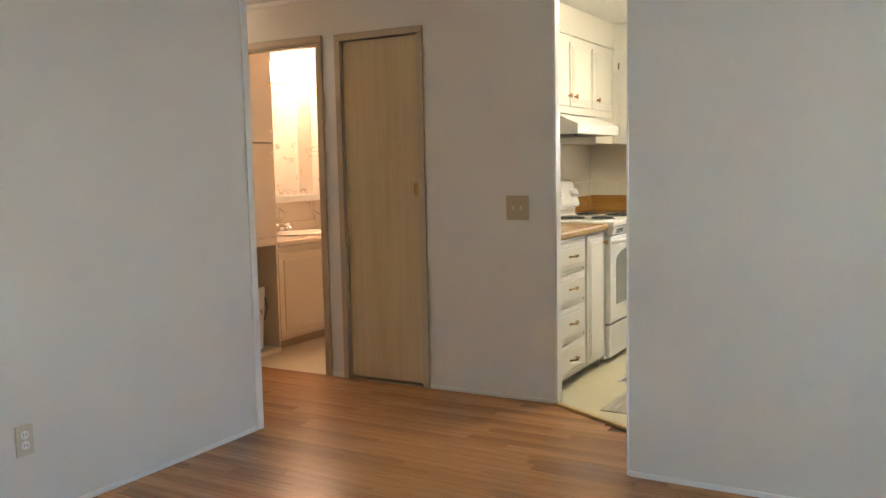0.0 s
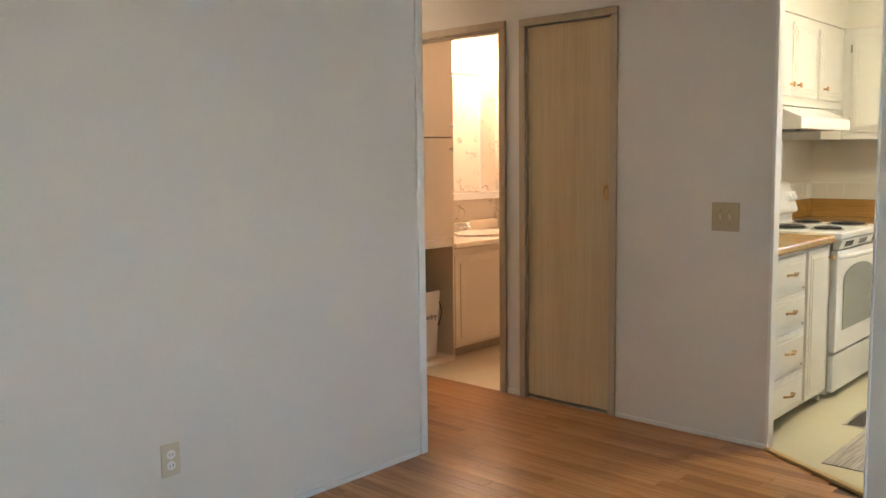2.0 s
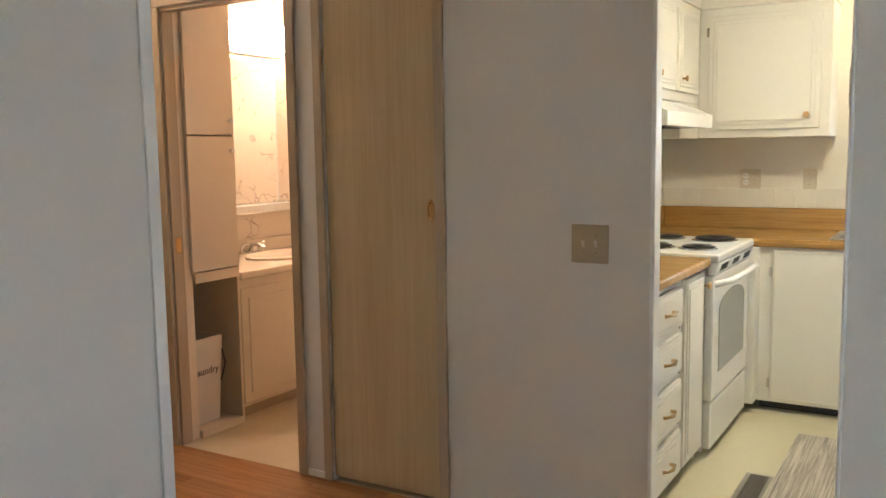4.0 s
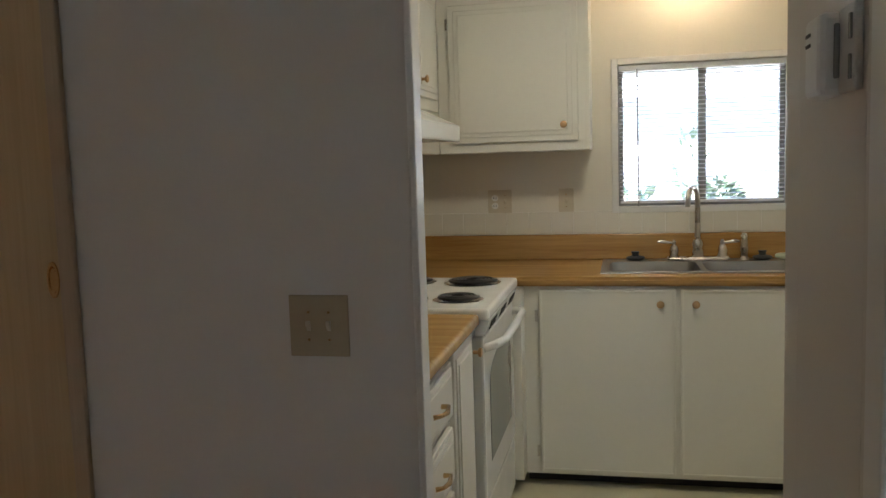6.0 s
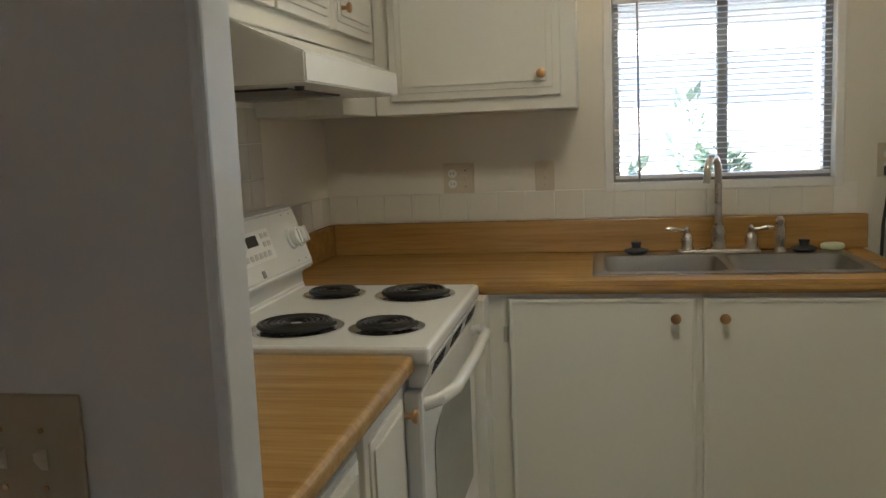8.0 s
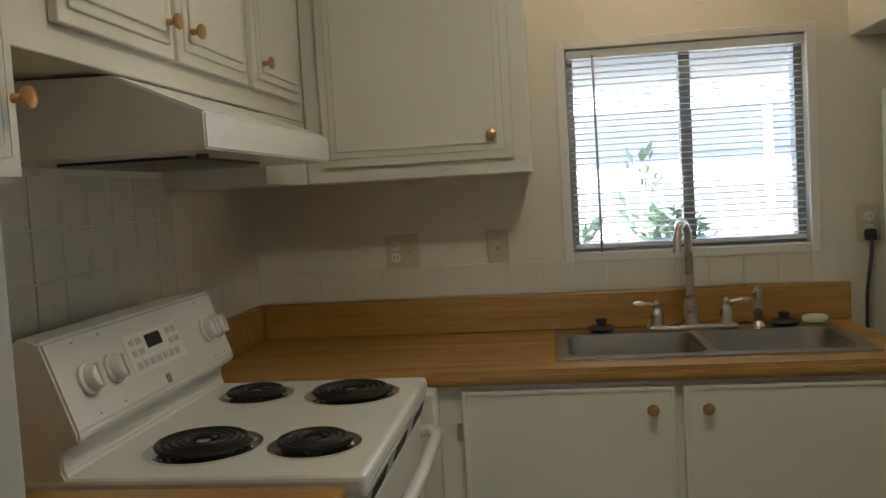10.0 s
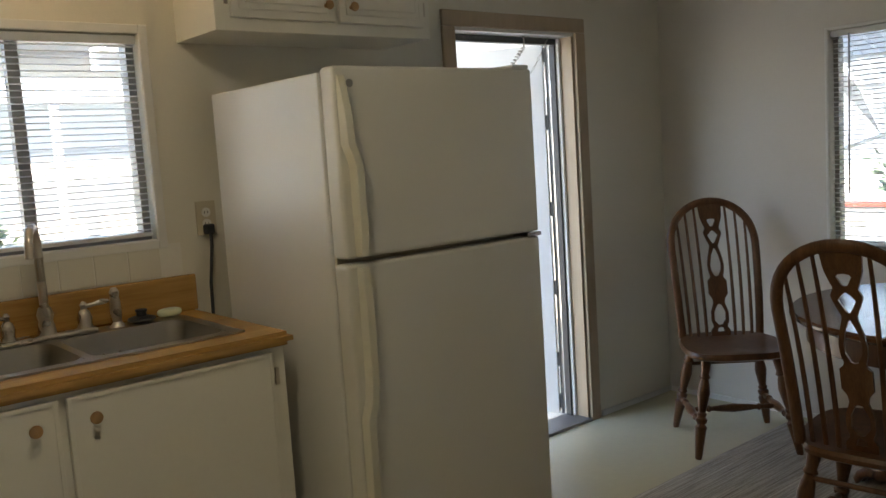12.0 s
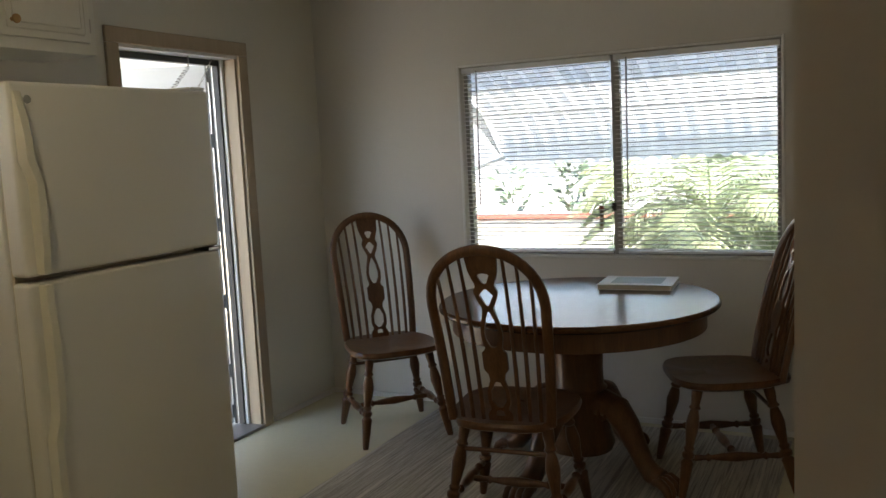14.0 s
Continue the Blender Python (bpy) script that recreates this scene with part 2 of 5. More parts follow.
def piece(name, mesh, parent, loc):
    ob = new(name, mesh)
    ob.parent = parent
    ob.location = Vector(loc) - OFF.get(parent.name, Vector())
    return ob


def box(x0, x1, y0, y1, z0, z1, bev=0.0, bm=None, seg=2):
    own = bm is None
    bm = bm or bmesh.new()
    tmp = bmesh.new() if not own else bm
    bmesh.ops.create_cube(tmp, size=1)
    for v in tmp.verts:
        v.co = Vector((x0 + (v.co.x + 0.5) * (x1 - x0), y0 + (v.co.y + 0.5) * (y1 - y0), z0 + (v.co.z + 0.5) * (z1 - z0)))
    if bev:
        bmesh.ops.bevel(tmp, geom=tmp.edges[:], offset=bev, segments=seg, affect="EDGES", profile=0.5)
    if not own:
        me = bpy.data.meshes.new("tmp")
        tmp.to_mesh(me)
        tmp.free()
        bm.from_mesh(me)
        bpy.data.meshes.remove(me)
    return bm


def lathe(profile, axis=None, seg=20, bm=None):
    """Turns (radius, height) rows round z, then moves them by the matrix axis."""
    bm = bm or bmesh.new()
    axis = axis or Matrix()
    rings = []
    for r, h in profile:
        r = max(r, 0.0004)
        rings.append([bm.verts.new(axis @ Vector((r * math.cos(2 * math.pi * i / seg), r * math.sin(2 * math.pi * i / seg), h))) for i in range(seg)])
    for a, b in zip(rings, rings[1:]):
        for i in range(seg):
            bm.faces.new((a[i], a[(i + 1) % seg], b[(i + 1) % seg], b[i]))
    bm.faces.new(rings[0][::-1])
    bm.faces.new(rings[-1])
    return bm


def between(p0, p1):
    """A matrix that lays z from p0 towards p1, in units of their distance."""
    p0, p1 = Vector(p0), Vector(p1)
    d = p1 - p0
    return Matrix.Translation(p0) @ d.to_track_quat("Z", "Y").to_matrix().to_4x4(), d.length


def rod(p0, p1, r0, r1=None, seg=12, bm=None):
    m, n = between(p0, p1)
    return lathe([(r0, 0), (r1 if r1 is not None else r0, n)], m, seg, bm)


def turned(p0, p1, rows, seg=14, bm=None):
    m, n = between(p0, p1)
    return lathe([(r, h * n) for h, r in rows], m, seg, bm)


def tube(pts, r, seg=10, bm=None, flat=1.0, side=None, closed=False):
    """A swept round or flattened section; r may be one number or one for each point."""
    bm = bm or bmesh.new()
    pts = [Vector(p) for p in pts]
    n = len(pts)
    rs = r if isinstance(r, (list, tuple)) else [r] * n
    rings = []
    ref = Vector(side) if side else None
    for i, p in enumerate(pts):
        if closed:
            d = (pts[(i + 1) % n] - pts[i - 1]).normalized()
        else:
            d = (pts[min(i + 1, n - 1)] - pts[max(i - 1, 0)]).normalized()
        if ref is None:
            ref = d.orthogonal()
        a = (ref - d * ref.dot(d)).normalized()
        b = d.cross(a)
        if not side:
            ref = a
        rings.append([bm.verts.new(p + rs[i] * (a * math.cos(2 * math.pi * k / seg) * flat + b * math.sin(2 * math.pi * k / seg))) for k in range(seg)])
    pairs = list(zip(rings, rings[1:])) + ([(rings[-1], rings[0])] if closed else [])
    for a, b in pairs:
        for k in range(seg):
            bm.faces.new((a[k], a[(k + 1) % seg], b[(k + 1) % seg], b[k]))
    if not closed:
        bm.faces.new(rings[0][::-1])
        bm.faces.new(rings[-1])
    return bm


def prism(outline, axis, a, b, bev=0.0):
    """A flat outline drawn out along an axis from a to b. axis 'x': points are (y, z); 'y': (x, z); 'z': (x, y)."""
    bm = bmesh.new()

    def at(p, v):
        return {"x": (v, p[0], p[1]), "y": (p[0], v, p[1]), "z": (p[0], p[1], v)}[axis]
    f0 = [bm.verts.new(at(p, a)) for p in outline]
    f1 = [bm.verts.new(at(p, b)) for p in outline]
    bm.faces.new(f0)
    bm.faces.new(f1[::-1])
    n = len(outline)
    for i in range(n):
        bm.faces.new((f0[i], f1[i], f1[(i + 1) % n], f0[(i + 1) % n]))
    bmesh.ops.recalc_face_normals(bm, faces=bm.faces)
    if bev:
        bmesh.ops.bevel(bm, geom=bm.edges[:], offset=bev, segments=2, affect="EDGES")
    return bm


def wall_with_holes(along, u0, u1, v0, v1, z0, z1, holes):
    """A wall drawn along 'x' or 'y' from u0 to u1, thick from v0 to v1, with holes (u0, u1, z0, z1) through it."""
    bm = bmesh.new()
    us = sorted({u0, u1, *[h[0] for h in holes], *[h[1] for h in holes]})
    zs = sorted({z0, z1, *[h[2] for h in holes], *[h[3] for h in holes]})

    def solid(i, j):
        if not (0 <= i < len(us) - 1 and 0 <= j < len(zs) - 1):
            return False
        cu, cz = (us[i] + us[i + 1]) / 2, (zs[j] + zs[j + 1]) / 2
        return not any(h[0] < cu < h[1] and h[2] < cz < h[3] for h in holes)

    def co(u, v, z):
        return (u, v, z) if along == "x" else (v, u, z)
    cache = {}

    def vert(u, v, z):
        if (u, v, z) not in cache:
            cache[(u, v, z)] = bm.verts.new(co(u, v, z))
        return cache[(u, v, z)]
    for i in range(len(us) - 1):
        for j in range(len(zs) - 1):
            if not solid(i, j):
                continue
            a, b, c, d = us[i], us[i + 1], zs[j], zs[j + 1]
            for v in (v0, v1):
                bm.faces.new((vert(a, v, c), vert(b, v, c), vert(b, v, d), vert(a, v, d)))
            for di, dj, p, q in ((-1, 0, (a, c), (a, d)), (1, 0, (b, c), (b, d)), (0, -1, (a, c), (b, c)), (0, 1, (a, d), (b, d))):
                if not solid(i + di, j + dj):
                    bm.faces.new((vert(p[0], v0, p[1]), vert(q[0], v0, q[1]), vert(q[0], v1, q[1]), vert(p[0], v1, p[1])))
    bmesh.ops.recalc_face_normals(bm, faces=bm.faces)
    return bm


# ---- large structure ----
CEILING = 2.34
SW = -2.475
structure("ground", box(-45, 60, -60, 60, -0.75, -0.70), GROUND, "pale gravel ground around the house", "ground")
living_floor = structure("floor_living", box(-3.1, 5.05, -9.1, SW, -0.10, -0.008), GAP, "warm brown laminate strip floor of living room and hall", "floor")
structure("floor_kitchen", prism([(0.0, 0.15), (4.66, 0.15), (4.66, -2.87), (1.375, -2.87), (1.368, -2.852), (0.70, -2.49), (0.70, -2.44), (0.0, -2.44)], "z", -0.08, 0.003), LINO, "glossy cream linoleum kitchen floor", "floor")
structure("floor_closet", box(-0.70, -0.0, SW, -0.2, -0.08, -0.001), BATHF, "tan vinyl closet floor", "floor")
structure("floor_bath", box(-2.2, -0.70, SW, -0.2, -0.08, 0.0), BATHF, "tan vinyl bathroom floor", "floor")
structure("ceiling", box(-3.1, 5.05, -9.1, 0.0, CEILING, CEILING + 0.12), CEIL, "white textured ceiling", "ceiling")

BATH_DOOR = (-1.60, -0.851, -0.1, 2.057)
CLOSET = (-0.675, -0.134, -0.1, 2.055)
structure("wall_hall", wall_with_holes("x", -3.0, 0.688, SW, SW + 0.05, -0.1, CEILING, [BATH_DOOR, CLOSET]), WALL, "off-white painted hall wall with two doorways", "wall")
structure("wall_left", box(-0.59, -0.475, -9.0, -3.52, -0.1, CEILING), WALL, "cool off-white painted living room wall", "wall")
structure("wall_hall_south", box(-3.0, -0.59, -3.62, -3.52, -0.1, CEILING), WALL, "off-white painted hall wall", "wall")
structure("wall_hall_end", box(-3.1, -3.0, -3.62, SW + 0.1, -0.1, CEILING), WALL, "off-white painted wall closing the hall", "wall")
structure("wall_divider", box(1.368, 5.0, -3.346, -3.246, -0.1, CEILING), WALL, "off-white painted living room wall beside the kitchen opening", "wall")
structure("wall_divider_end", box(1.368, 1.468, -3.245, -2.901, -0.1, CEILING), WALL, "off-white painted end of the dividing wall", "wall")
structure("wall_dining_south", box(1.368, 4.66, -2.90, -2.80, -0.1, CEILING), WALL, "off-white painted dining wall", "wall")
structure("wall_living_east", wall_with_holes("y", -9.0, -3.346, 5.0, 5.1, -0.1, CEILING, [(-5.1, -4.1, 0.85, 1.85)]), WALL, "off-white living room wall with a window", "wall")
structure("wall_living_south", wall_with_holes("x", -0.59, 5.0, -9.1, -9.0, -0.1, CEILING, [(1.0, 1.8, 0.85, 1.85)]), WALL, "off-white living room wall with an unseen window added for light", "wall")
structure("wall_kitchen_left", box(-0.10, 0.0, SW + 0.05, 0.0, -0.1, CEILING), KWALL, "cream painted kitchen wall behind the stove", "wall")
KWIN = (1.095, 1.855, 1.165, 1.835)
BDOOR = (3.213, 3.977, -0.1, 1.918)
structure("wall_north", wall_with_holes("x", -2.2, 4.76, 0.0, 0.11, -0.75, CEILING + 0.12, [KWIN, BDOOR]), KWALL, "cream painted outer wall with window and back door opening", "wall")
DWIN = (-2.492, -0.912, 0.842, 1.824)
structure("wall_east", wall_with_holes("y", -3.245, 0.0, 4.66, 4.76, -0.75, CEILING + 0.12, [DWIN]), WALL, "off-white painted dining wall with a wide window", "wall")
# bathroom shell
structure("wall_bath_west", box(-2.25, -2.15, SW + 0.05, -0.2, -0.1, CEILING), PAPER, "cream floral papered bathroom wall", "wall")
structure("wall_bath_north", box(-2.149, -0.79, -0.91, -0.81, -0.1, CEILING), PAPER, "cream floral papered bathroom wall", "wall")
structure("wall_bath_east", box(-0.79, -0.70, SW + 0.05, -0.2, -0.1, CEILING), PAPER, "cream floral papered bathroom wall", "wall")

# trim
structure("trim_wall_end", box(0.689, 0.705, SW - 0.010, SW + 0.056, 0.0, CEILING, 0.004), TRIMW, "white painted corner board on the wall end", "trim")
structure("trim_divider_corner", box(1.359, 1.367, -3.352, -3.29, 0.0, CEILING, 0.004), TRIMW, "white painted corner strip", "trim")
structure("trim_left_corner", box(-0.474, -0.464, -3.555, -3.512, 0.0, CEILING, 0.003), TRIMW, "white painted corner strip", "trim")
structure("threshold", prism([(0.69, -2.46), (0.69, -2.50), (1.367, -2.872), (1.367, -2.832)], "z", -0.002, 0.013, 0.003), STRIP, "pale oak floor threshold strip", "trim")
structure("baseboard_hall", box(-0.096, 0.688, SW - 0.010, SW - 0.001, 0.0, 0.022, 0.002), TRIMW, "thin white baseboard strip", "baseboard")
structure("baseboard_hall_pier", box(-0.806, -0.713, SW - 0.010, SW - 0.001, 0.0, 0.03, 0.002), TRIMW, "thin white baseboard strip", "baseboard")
structure("baseboard_left", box(-0.474, -0.466, -9.0, -3.56, 0.0, 0.022, 0.002), TRIMW, "thin white baseboard strip", "baseboard")
structure("baseboard_divider", box(1.37, 5.0, -3.356, -3.347, 0.0, 0.022, 0.002), TRIMW, "thin white baseboard strip", "baseboard")
structure("baseboard_dining", box(4.648, 4.659, -2.80, -0.012, 0.0, 0.03, 0.002), TRIMW, "white baseboard strip", "baseboard")
structure("baseboard_dining_north", box(4.07, 4.659, -0.011, -0.001, 0.0, 0.03, 0.002), TRIMW, "white baseboard strip", "baseboard")
structure("crown_hall", box(-3.0, 0.688, SW - 0.02, SW - 0.001, CEILING - 0.03, CEILING - 0.001, 0.004), TRIMW, "thin white ceiling trim", "trim")


def casing(name, x0, x1, top, w, y, t, material, label):
    """Three boards round a doorway on a wall whose face is at y and that faces -y."""
    c = thing(name, ((x0 + x1) / 2, y, 0), label, "door frame", kind="structure")
    part("jamb_casing", box(x0 - w, x0, y - t, y - 0.001, 0.0, top, 0.004), material, c)
    part("jamb_casing", box(x1, x1 + w, y - t, y - 0.001, 0.0, top, 0.004), material, c)
    part("head_casing", box(x0 - w, x1 + w, y - t, y - 0.001, top + 0.001, top + w, 0.004), material, c)
    return c


casing("trim_bath_door", -1.60, -0.851, 2.057, 0.043, SW, 0.018, TAN, "tan wooden casing round the bathroom doorway")
casing("trim_closet_door", -0.671, -0.138, 2.052, 0.040, SW, 0.018, TAN, "tan wooden casing round the closet door")
casing("trim_back_door", 3.213, 3.977, 1.918, 0.068, 0.0, 0.018, TAN, "taupe painted casing round the back doorway")
jb = thing("trim_bath_jamb", (-1.24, SW, 0), "tan wooden lining of the bathroom doorway", "door frame", kind="structure")
part("lining", box(-1.60, -1.585, SW, SW + 0.06, 0, 2.04), TAN, jb)
part("lining", box(-0.866, -0.851, SW, SW + 0.06, 0, 2.042), TAN, jb)
part("lining", box(-1.60, -0.851, SW, SW + 0.06, 2.043, 2.057), TAN, jb)
part("strike_plate", box(-1.5845, -1.583, SW + 0.015, SW + 0.045, 0.93, 1.0), BRASS, jb, "small brass strike plate")

closet = thing("door_closet", (-0.42, SW, 0), "closed birch veneer closet door in a tan frame", "door", kind="structure")
part("door_leaf", box(-0.668, -0.141, SW + 0.004, SW + 0.038, 0.018, 2.046, 0.003), DOORW, closet)
part("finger_pull", lathe([(0.034, 0), (0.034, 0.004), (0.026, 0.004), (0.022, 0.001)], pose(-0.168, SW + 0.004, 1.163, 90, 0, 0) @ Matrix.Diagonal((0.45, 1.25, 1, 1)), 20), BRASS, closet, "aged brass finger pull")
for z in (0.35, 1.72):
    part("hinge", box(-0.682, -0.672, SW - 0.008, SW + 0.003, z, z + 0.085, 0.002), BRASS, closet, "aged brass hinge")

# ---- hall wall plates ----
def plate(name, cx, cz, w, h, origin, turn, material, label, category, toggles=(), outlets=()):
    """A wall plate that faces local -y; toggles and outlets are x offsets on it."""
    ob = new(name)
    ob.matrix_world = pose(*origin, 0, 0, turn)
    tagged(ob, label, category)
    part("cover", box(cx - w / 2, cx + w / 2, -0.006, -0.0005, cz - h / 2, cz + h / 2, 0.002), material, ob)
    for tx in toggles:
        part("toggle", prism([(-0.016, cz + 0.010), (-0.016, cz + 0.002), (-0.006, cz - 0.011), (-0.006, cz + 0.011)], "x", cx + tx - 0.004, cx + tx + 0.004), ALMOND, ob)
        for s in (-1, 1):
            part("screw", lathe([(0.003, 0), (0.003, 0.0015)], pose(cx + tx, -0.006, cz + s * 0.030, 90), 8), BRASS, ob)
    for tx in outlets:
        for s in (-1, 1):
            part("socket", lathe([(0.0165, 0), (0.0165, 0.002)], pose(cx + tx, -0.006, cz + s * 0.0195, 90), 16), TRIMW, ob)
            for u in (-0.006, 0.006):
                part("slot", box(cx + tx + u - 0.0012, cx + tx + u + 0.0012, -0.0088, -0.0081, cz + s * 0.0195 - 0.004, cz + s * 0.0195 + 0.005), INK, ob)
    return ob


plate("light_switch", 0.477, 1.063, 0.134, 0.134, (0, SW, 0), 0, BEIGE, "beige double light switch plate on the hall wall", "light switch", (-0.023, 0.023))
plate("wall_outlet", 0, 0.318, 0.072, 0.117, (-0.475, -4.805, 0), 90, ALMOND, "almond duplex outlet low on the living room wall", "wall outlet", (), (0,))
plate("wall_outlet", 0.52, 1.20, 0.117, 0.117, (0, 0, 0), 0, ALMOND, "almond outlet and switch plate above the counter", "wall outlet", (0.026,), (-0.024,))
plate("light_switch", 0.845, 1.20, 0.072, 0.117, (0, 0, 0), 0, ALMOND, "almond single switch plate beside the window", "light switch", (0,))
plate("wall_outlet", 2.03, 1.22, 0.072, 0.117, (0, 0, 0), 0, ALMOND, "almond outlet behind the refrigerator with a black cord", "wall outlet", (), (0,))
box_t = thing("door_chime", (1.368, -3.14, 1.46), "white plastic chime box on the end of the dividing wall", "door chime")
part("backplate", box(1.358, 1.3675, -3.235, -3.165, 1.468, 1.560, 0.003), PALEGREY, box_t, "grey backplate")
part("cover", box(1.338, 1.3665, -3.162, -3.085, 1.466, 1.560, 0.008), TRIMW, box_t)
for z in (1.538, 1.526):
    part("slot", box(1.3372, 1.3385, -3.120, -3.095, z, z + 0.004), INK, box_t)
part("side_rib", box(1.352, 1.3575, -3.176, -3.168, 1.485, 1.545, 0.002), GREY, box_t, "dark slot edge")
for z in (1.480, 1.522):
    part("slot", box(1.3555, 1.3585, -3.226, -3.219, z, z + 0.026), GREY, box_t)


# ---- cabinets ----
def knob(parent, at, out, r=0.016, material=None):
    """A turned knob at a place, standing out along a direction."""
    m, n = between(at, Vector(at) + Vector(out))
    part("knob", lathe([(0.007, 0), (0.006, 0.008), (0.006, 0.014), (r * 0.8, 0.017), (r, 0.022), (r * 0.92, 0.027), (r * 0.55, 0.029), (0.0, 0.0295)], m, 16), material or COPPER, parent, "antique copper knob", smooth=True)


def hinge_pair(parent, axis, places):
    for (x, y, z) in places:
        d = (0.006, 0.003) if axis == "y" else (0.003, 0.006)
        part("hinge", box(x - d[0], x + d[0], y - d[1], y + d[1], z, z + 0.05, 0.001), NICKEL, parent, "small metal hinge")


def front_y(parent, x0, x1, z0, z1, y, raised=True):
    """A cabinet door that faces -y, its back at y."""
    d = part("cabinet_door", box(x0, x1, y - 0.018, y - 0.001, z0, z1, 0.003), CAB, parent)
    if raised:
        m = 0.045
        part("moulding", box(x0 + m - 0.02, x1 - m + 0.02, y - 0.0225, y - 0.0185, z0 + m - 0.02, z1 - m + 0.02, 0.004), CAB, d)
        part("panel", box(x0 + m, x1 - m, y - 0.027, y - 0.0226, z0 + m, z1 - m, 0.004), CAB, d)
    else:
        for a, b, c, e in ((x0 + 0.001, x0 + 0.012, z0, z1), (x1 - 0.012, x1 - 0.001, z0, z1), (x0 + 0.012, x1 - 0.012, z0, z0 + 0.011), (x0 + 0.012, x1 - 0.012, z1 - 0.011, z1)):
            part("edge_strip", box(a, b, y - 0.022, y - 0.0185, c, e, 0.0015), CAB, d)
    return d


def front_x(parent, y0, y1, z0, z1, x, name="cabinet_door", raised=True):
    """A cabinet door or drawer front that faces +x, its back at x."""
    d = part(name, box(x + 0.001, x + 0.018, y0, y1, z0, z1, 0.003), CAB, parent)
    if raised:
        m = 0.045 if z1 - z0 > 0.3 else 0.03
        part("moulding", box(x + 0.0185, x + 0.0225, y0 + m - 0.02, y1 - m + 0.02, z0 + m - 0.02, z1 - m + 0.02, 0.004), CAB, d)
        part("panel", box(x + 0.0226, x + 0.027, y0 + m, y1 - m, z0 + m, z1 - m, 0.004), CAB, d)
    return d


TOP = 0.872
base = thing("sink_base_cabinet", (1.35, -0.3, 0), "white painted base cabinet with two doors under the sink", "cabinet")
part("body", box(0.70, 1.95, -0.615, -0.595, 0.055, TOP), CAB, base)
part("side_panel", box(1.932, 1.95, -0.594, -0.005, 0.0, TOP), CAB, base)
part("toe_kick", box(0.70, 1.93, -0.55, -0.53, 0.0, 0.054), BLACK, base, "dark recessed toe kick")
d1 = front_y(base, 0.765, 1.322, 0.075, 0.858, -0.615, False)
knob(d1, (1.262, -0.634, 0.80), (0, -1, 0))
d2 = front_y(base, 1.342, 1.905, 0.075, 0.858, -0.615, False)
knob(d2, (1.402, -0.634, 0.80), (0, -1, 0))
hinge_pair(base, "y", [(0.752, -0.618, 0.72), (0.752, -0.618, 0.13), (1.922, -0.618, 0.76), (1.922, -0.618, 0.12)])

corner = thing("corner_base_cabinet", (0.35, -0.35, 0), "white painted corner cabinet filler beside the stove", "cabinet")
part("body", box(0.005, 0.699, -0.726, -0.58, 0.06, TOP), CAB, corner)

drawers = thing("drawer_base_cabinet", (0.32, -1.95, 0), "white painted base cabinet with four drawers and a narrow door", "cabinet")
part("body", box(0.60, 0.62, -2.415, -1.505, 0.055, TOP), CAB, drawers)
part("side_panel", box(0.01, 0.599, -1.522, -1.505, 0.0, TOP), CAB, drawers)
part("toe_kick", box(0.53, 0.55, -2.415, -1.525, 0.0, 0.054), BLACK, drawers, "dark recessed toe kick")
for z0, z1 in ((0.685, 0.845), (0.50, 0.655), (0.29, 0.465), (0.075, 0.255)):
    dr = front_x(drawers, -2.335, -1.875, z0, z1, 0.62, "drawer_front")
    zc = (z0 + z1) / 2
    pull = tube([(0.648, -2.155, zc), (0.668, -2.15, zc + 0.004), (0.674, -2.105, zc), (0.668, -2.06, zc + 0.004), (0.648, -2.055, zc)], [0.007, 0.005, 0.007, 0.005, 0.007], 10)
    part("drawer_pull", pull, BRASS, dr, "polished brass bow pull", smooth=True)
    part("catch", box(0.621, 0.626, -1.865, -1.858, z0 - 0.02, z0 + 0.02), STEEL, drawers)
nd = front_x(drawers, -1.835, -1.53, 0.075, 0.858, 0.62)
knob(nd, (0.648, -1.565, 0.80), (1, 0, 0))

CT0, CT1 = 0.873, 0.913


def rolled(x0, x1, y0, y1, bm=None):
    return box(x0, x1, y0, y1, CT0, CT1, 0.012, bm, 3)


SX0, SX1, SY0, SY1 = 1.045, 1.845, -0.515, -0.095
ct = thing("worktop", (0.98, -0.32, CT0), "butcher-block laminate worktop with a sink set into it", "countertop")
bm = bmesh.new()
outer = [(0.003, -0.002), (0.003, -0.727), (0.64, -0.727), (0.66, -0.70), (0.66, -0.648), (1.968, -0.648), (1.968, -0.002)]
vo = [bm.verts.new((x, y, CT1)) for x, y in outer]
vi = [bm.verts.new((x, y, CT1)) for x, y in ((SX0, SY1), (SX0, SY0), (SX1, SY0), (SX1, SY1))]
edges = [bm.edges.new((vo[i], vo[(i + 1) % 7])) for i in range(7)] + [bm.edges.new((vi[i], vi[(i + 1) % 4])) for i in range(4)]
bmesh.ops.triangle_fill(bm, use_beauty=True, edges=edges)
ext = bmesh.ops.extrude_face_region(bm, geom=bm.faces[:])
bmesh.ops.translate(bm, vec=(0, 0, CT0 - CT1), verts=[v for v in ext["geom"] if isinstance(v, bmesh.types.BMVert)])
bmesh.ops.recalc_face_normals(bm, faces=bm.faces)
rim = [e for e in bm.edges if abs(e.verts[0].co.y + 0.648) < 1e-4 and abs(e.verts[1].co.y + 0.648) < 1e-4 and abs(e.verts[0].co.z - e.verts[1].co.z) < 1e-4]
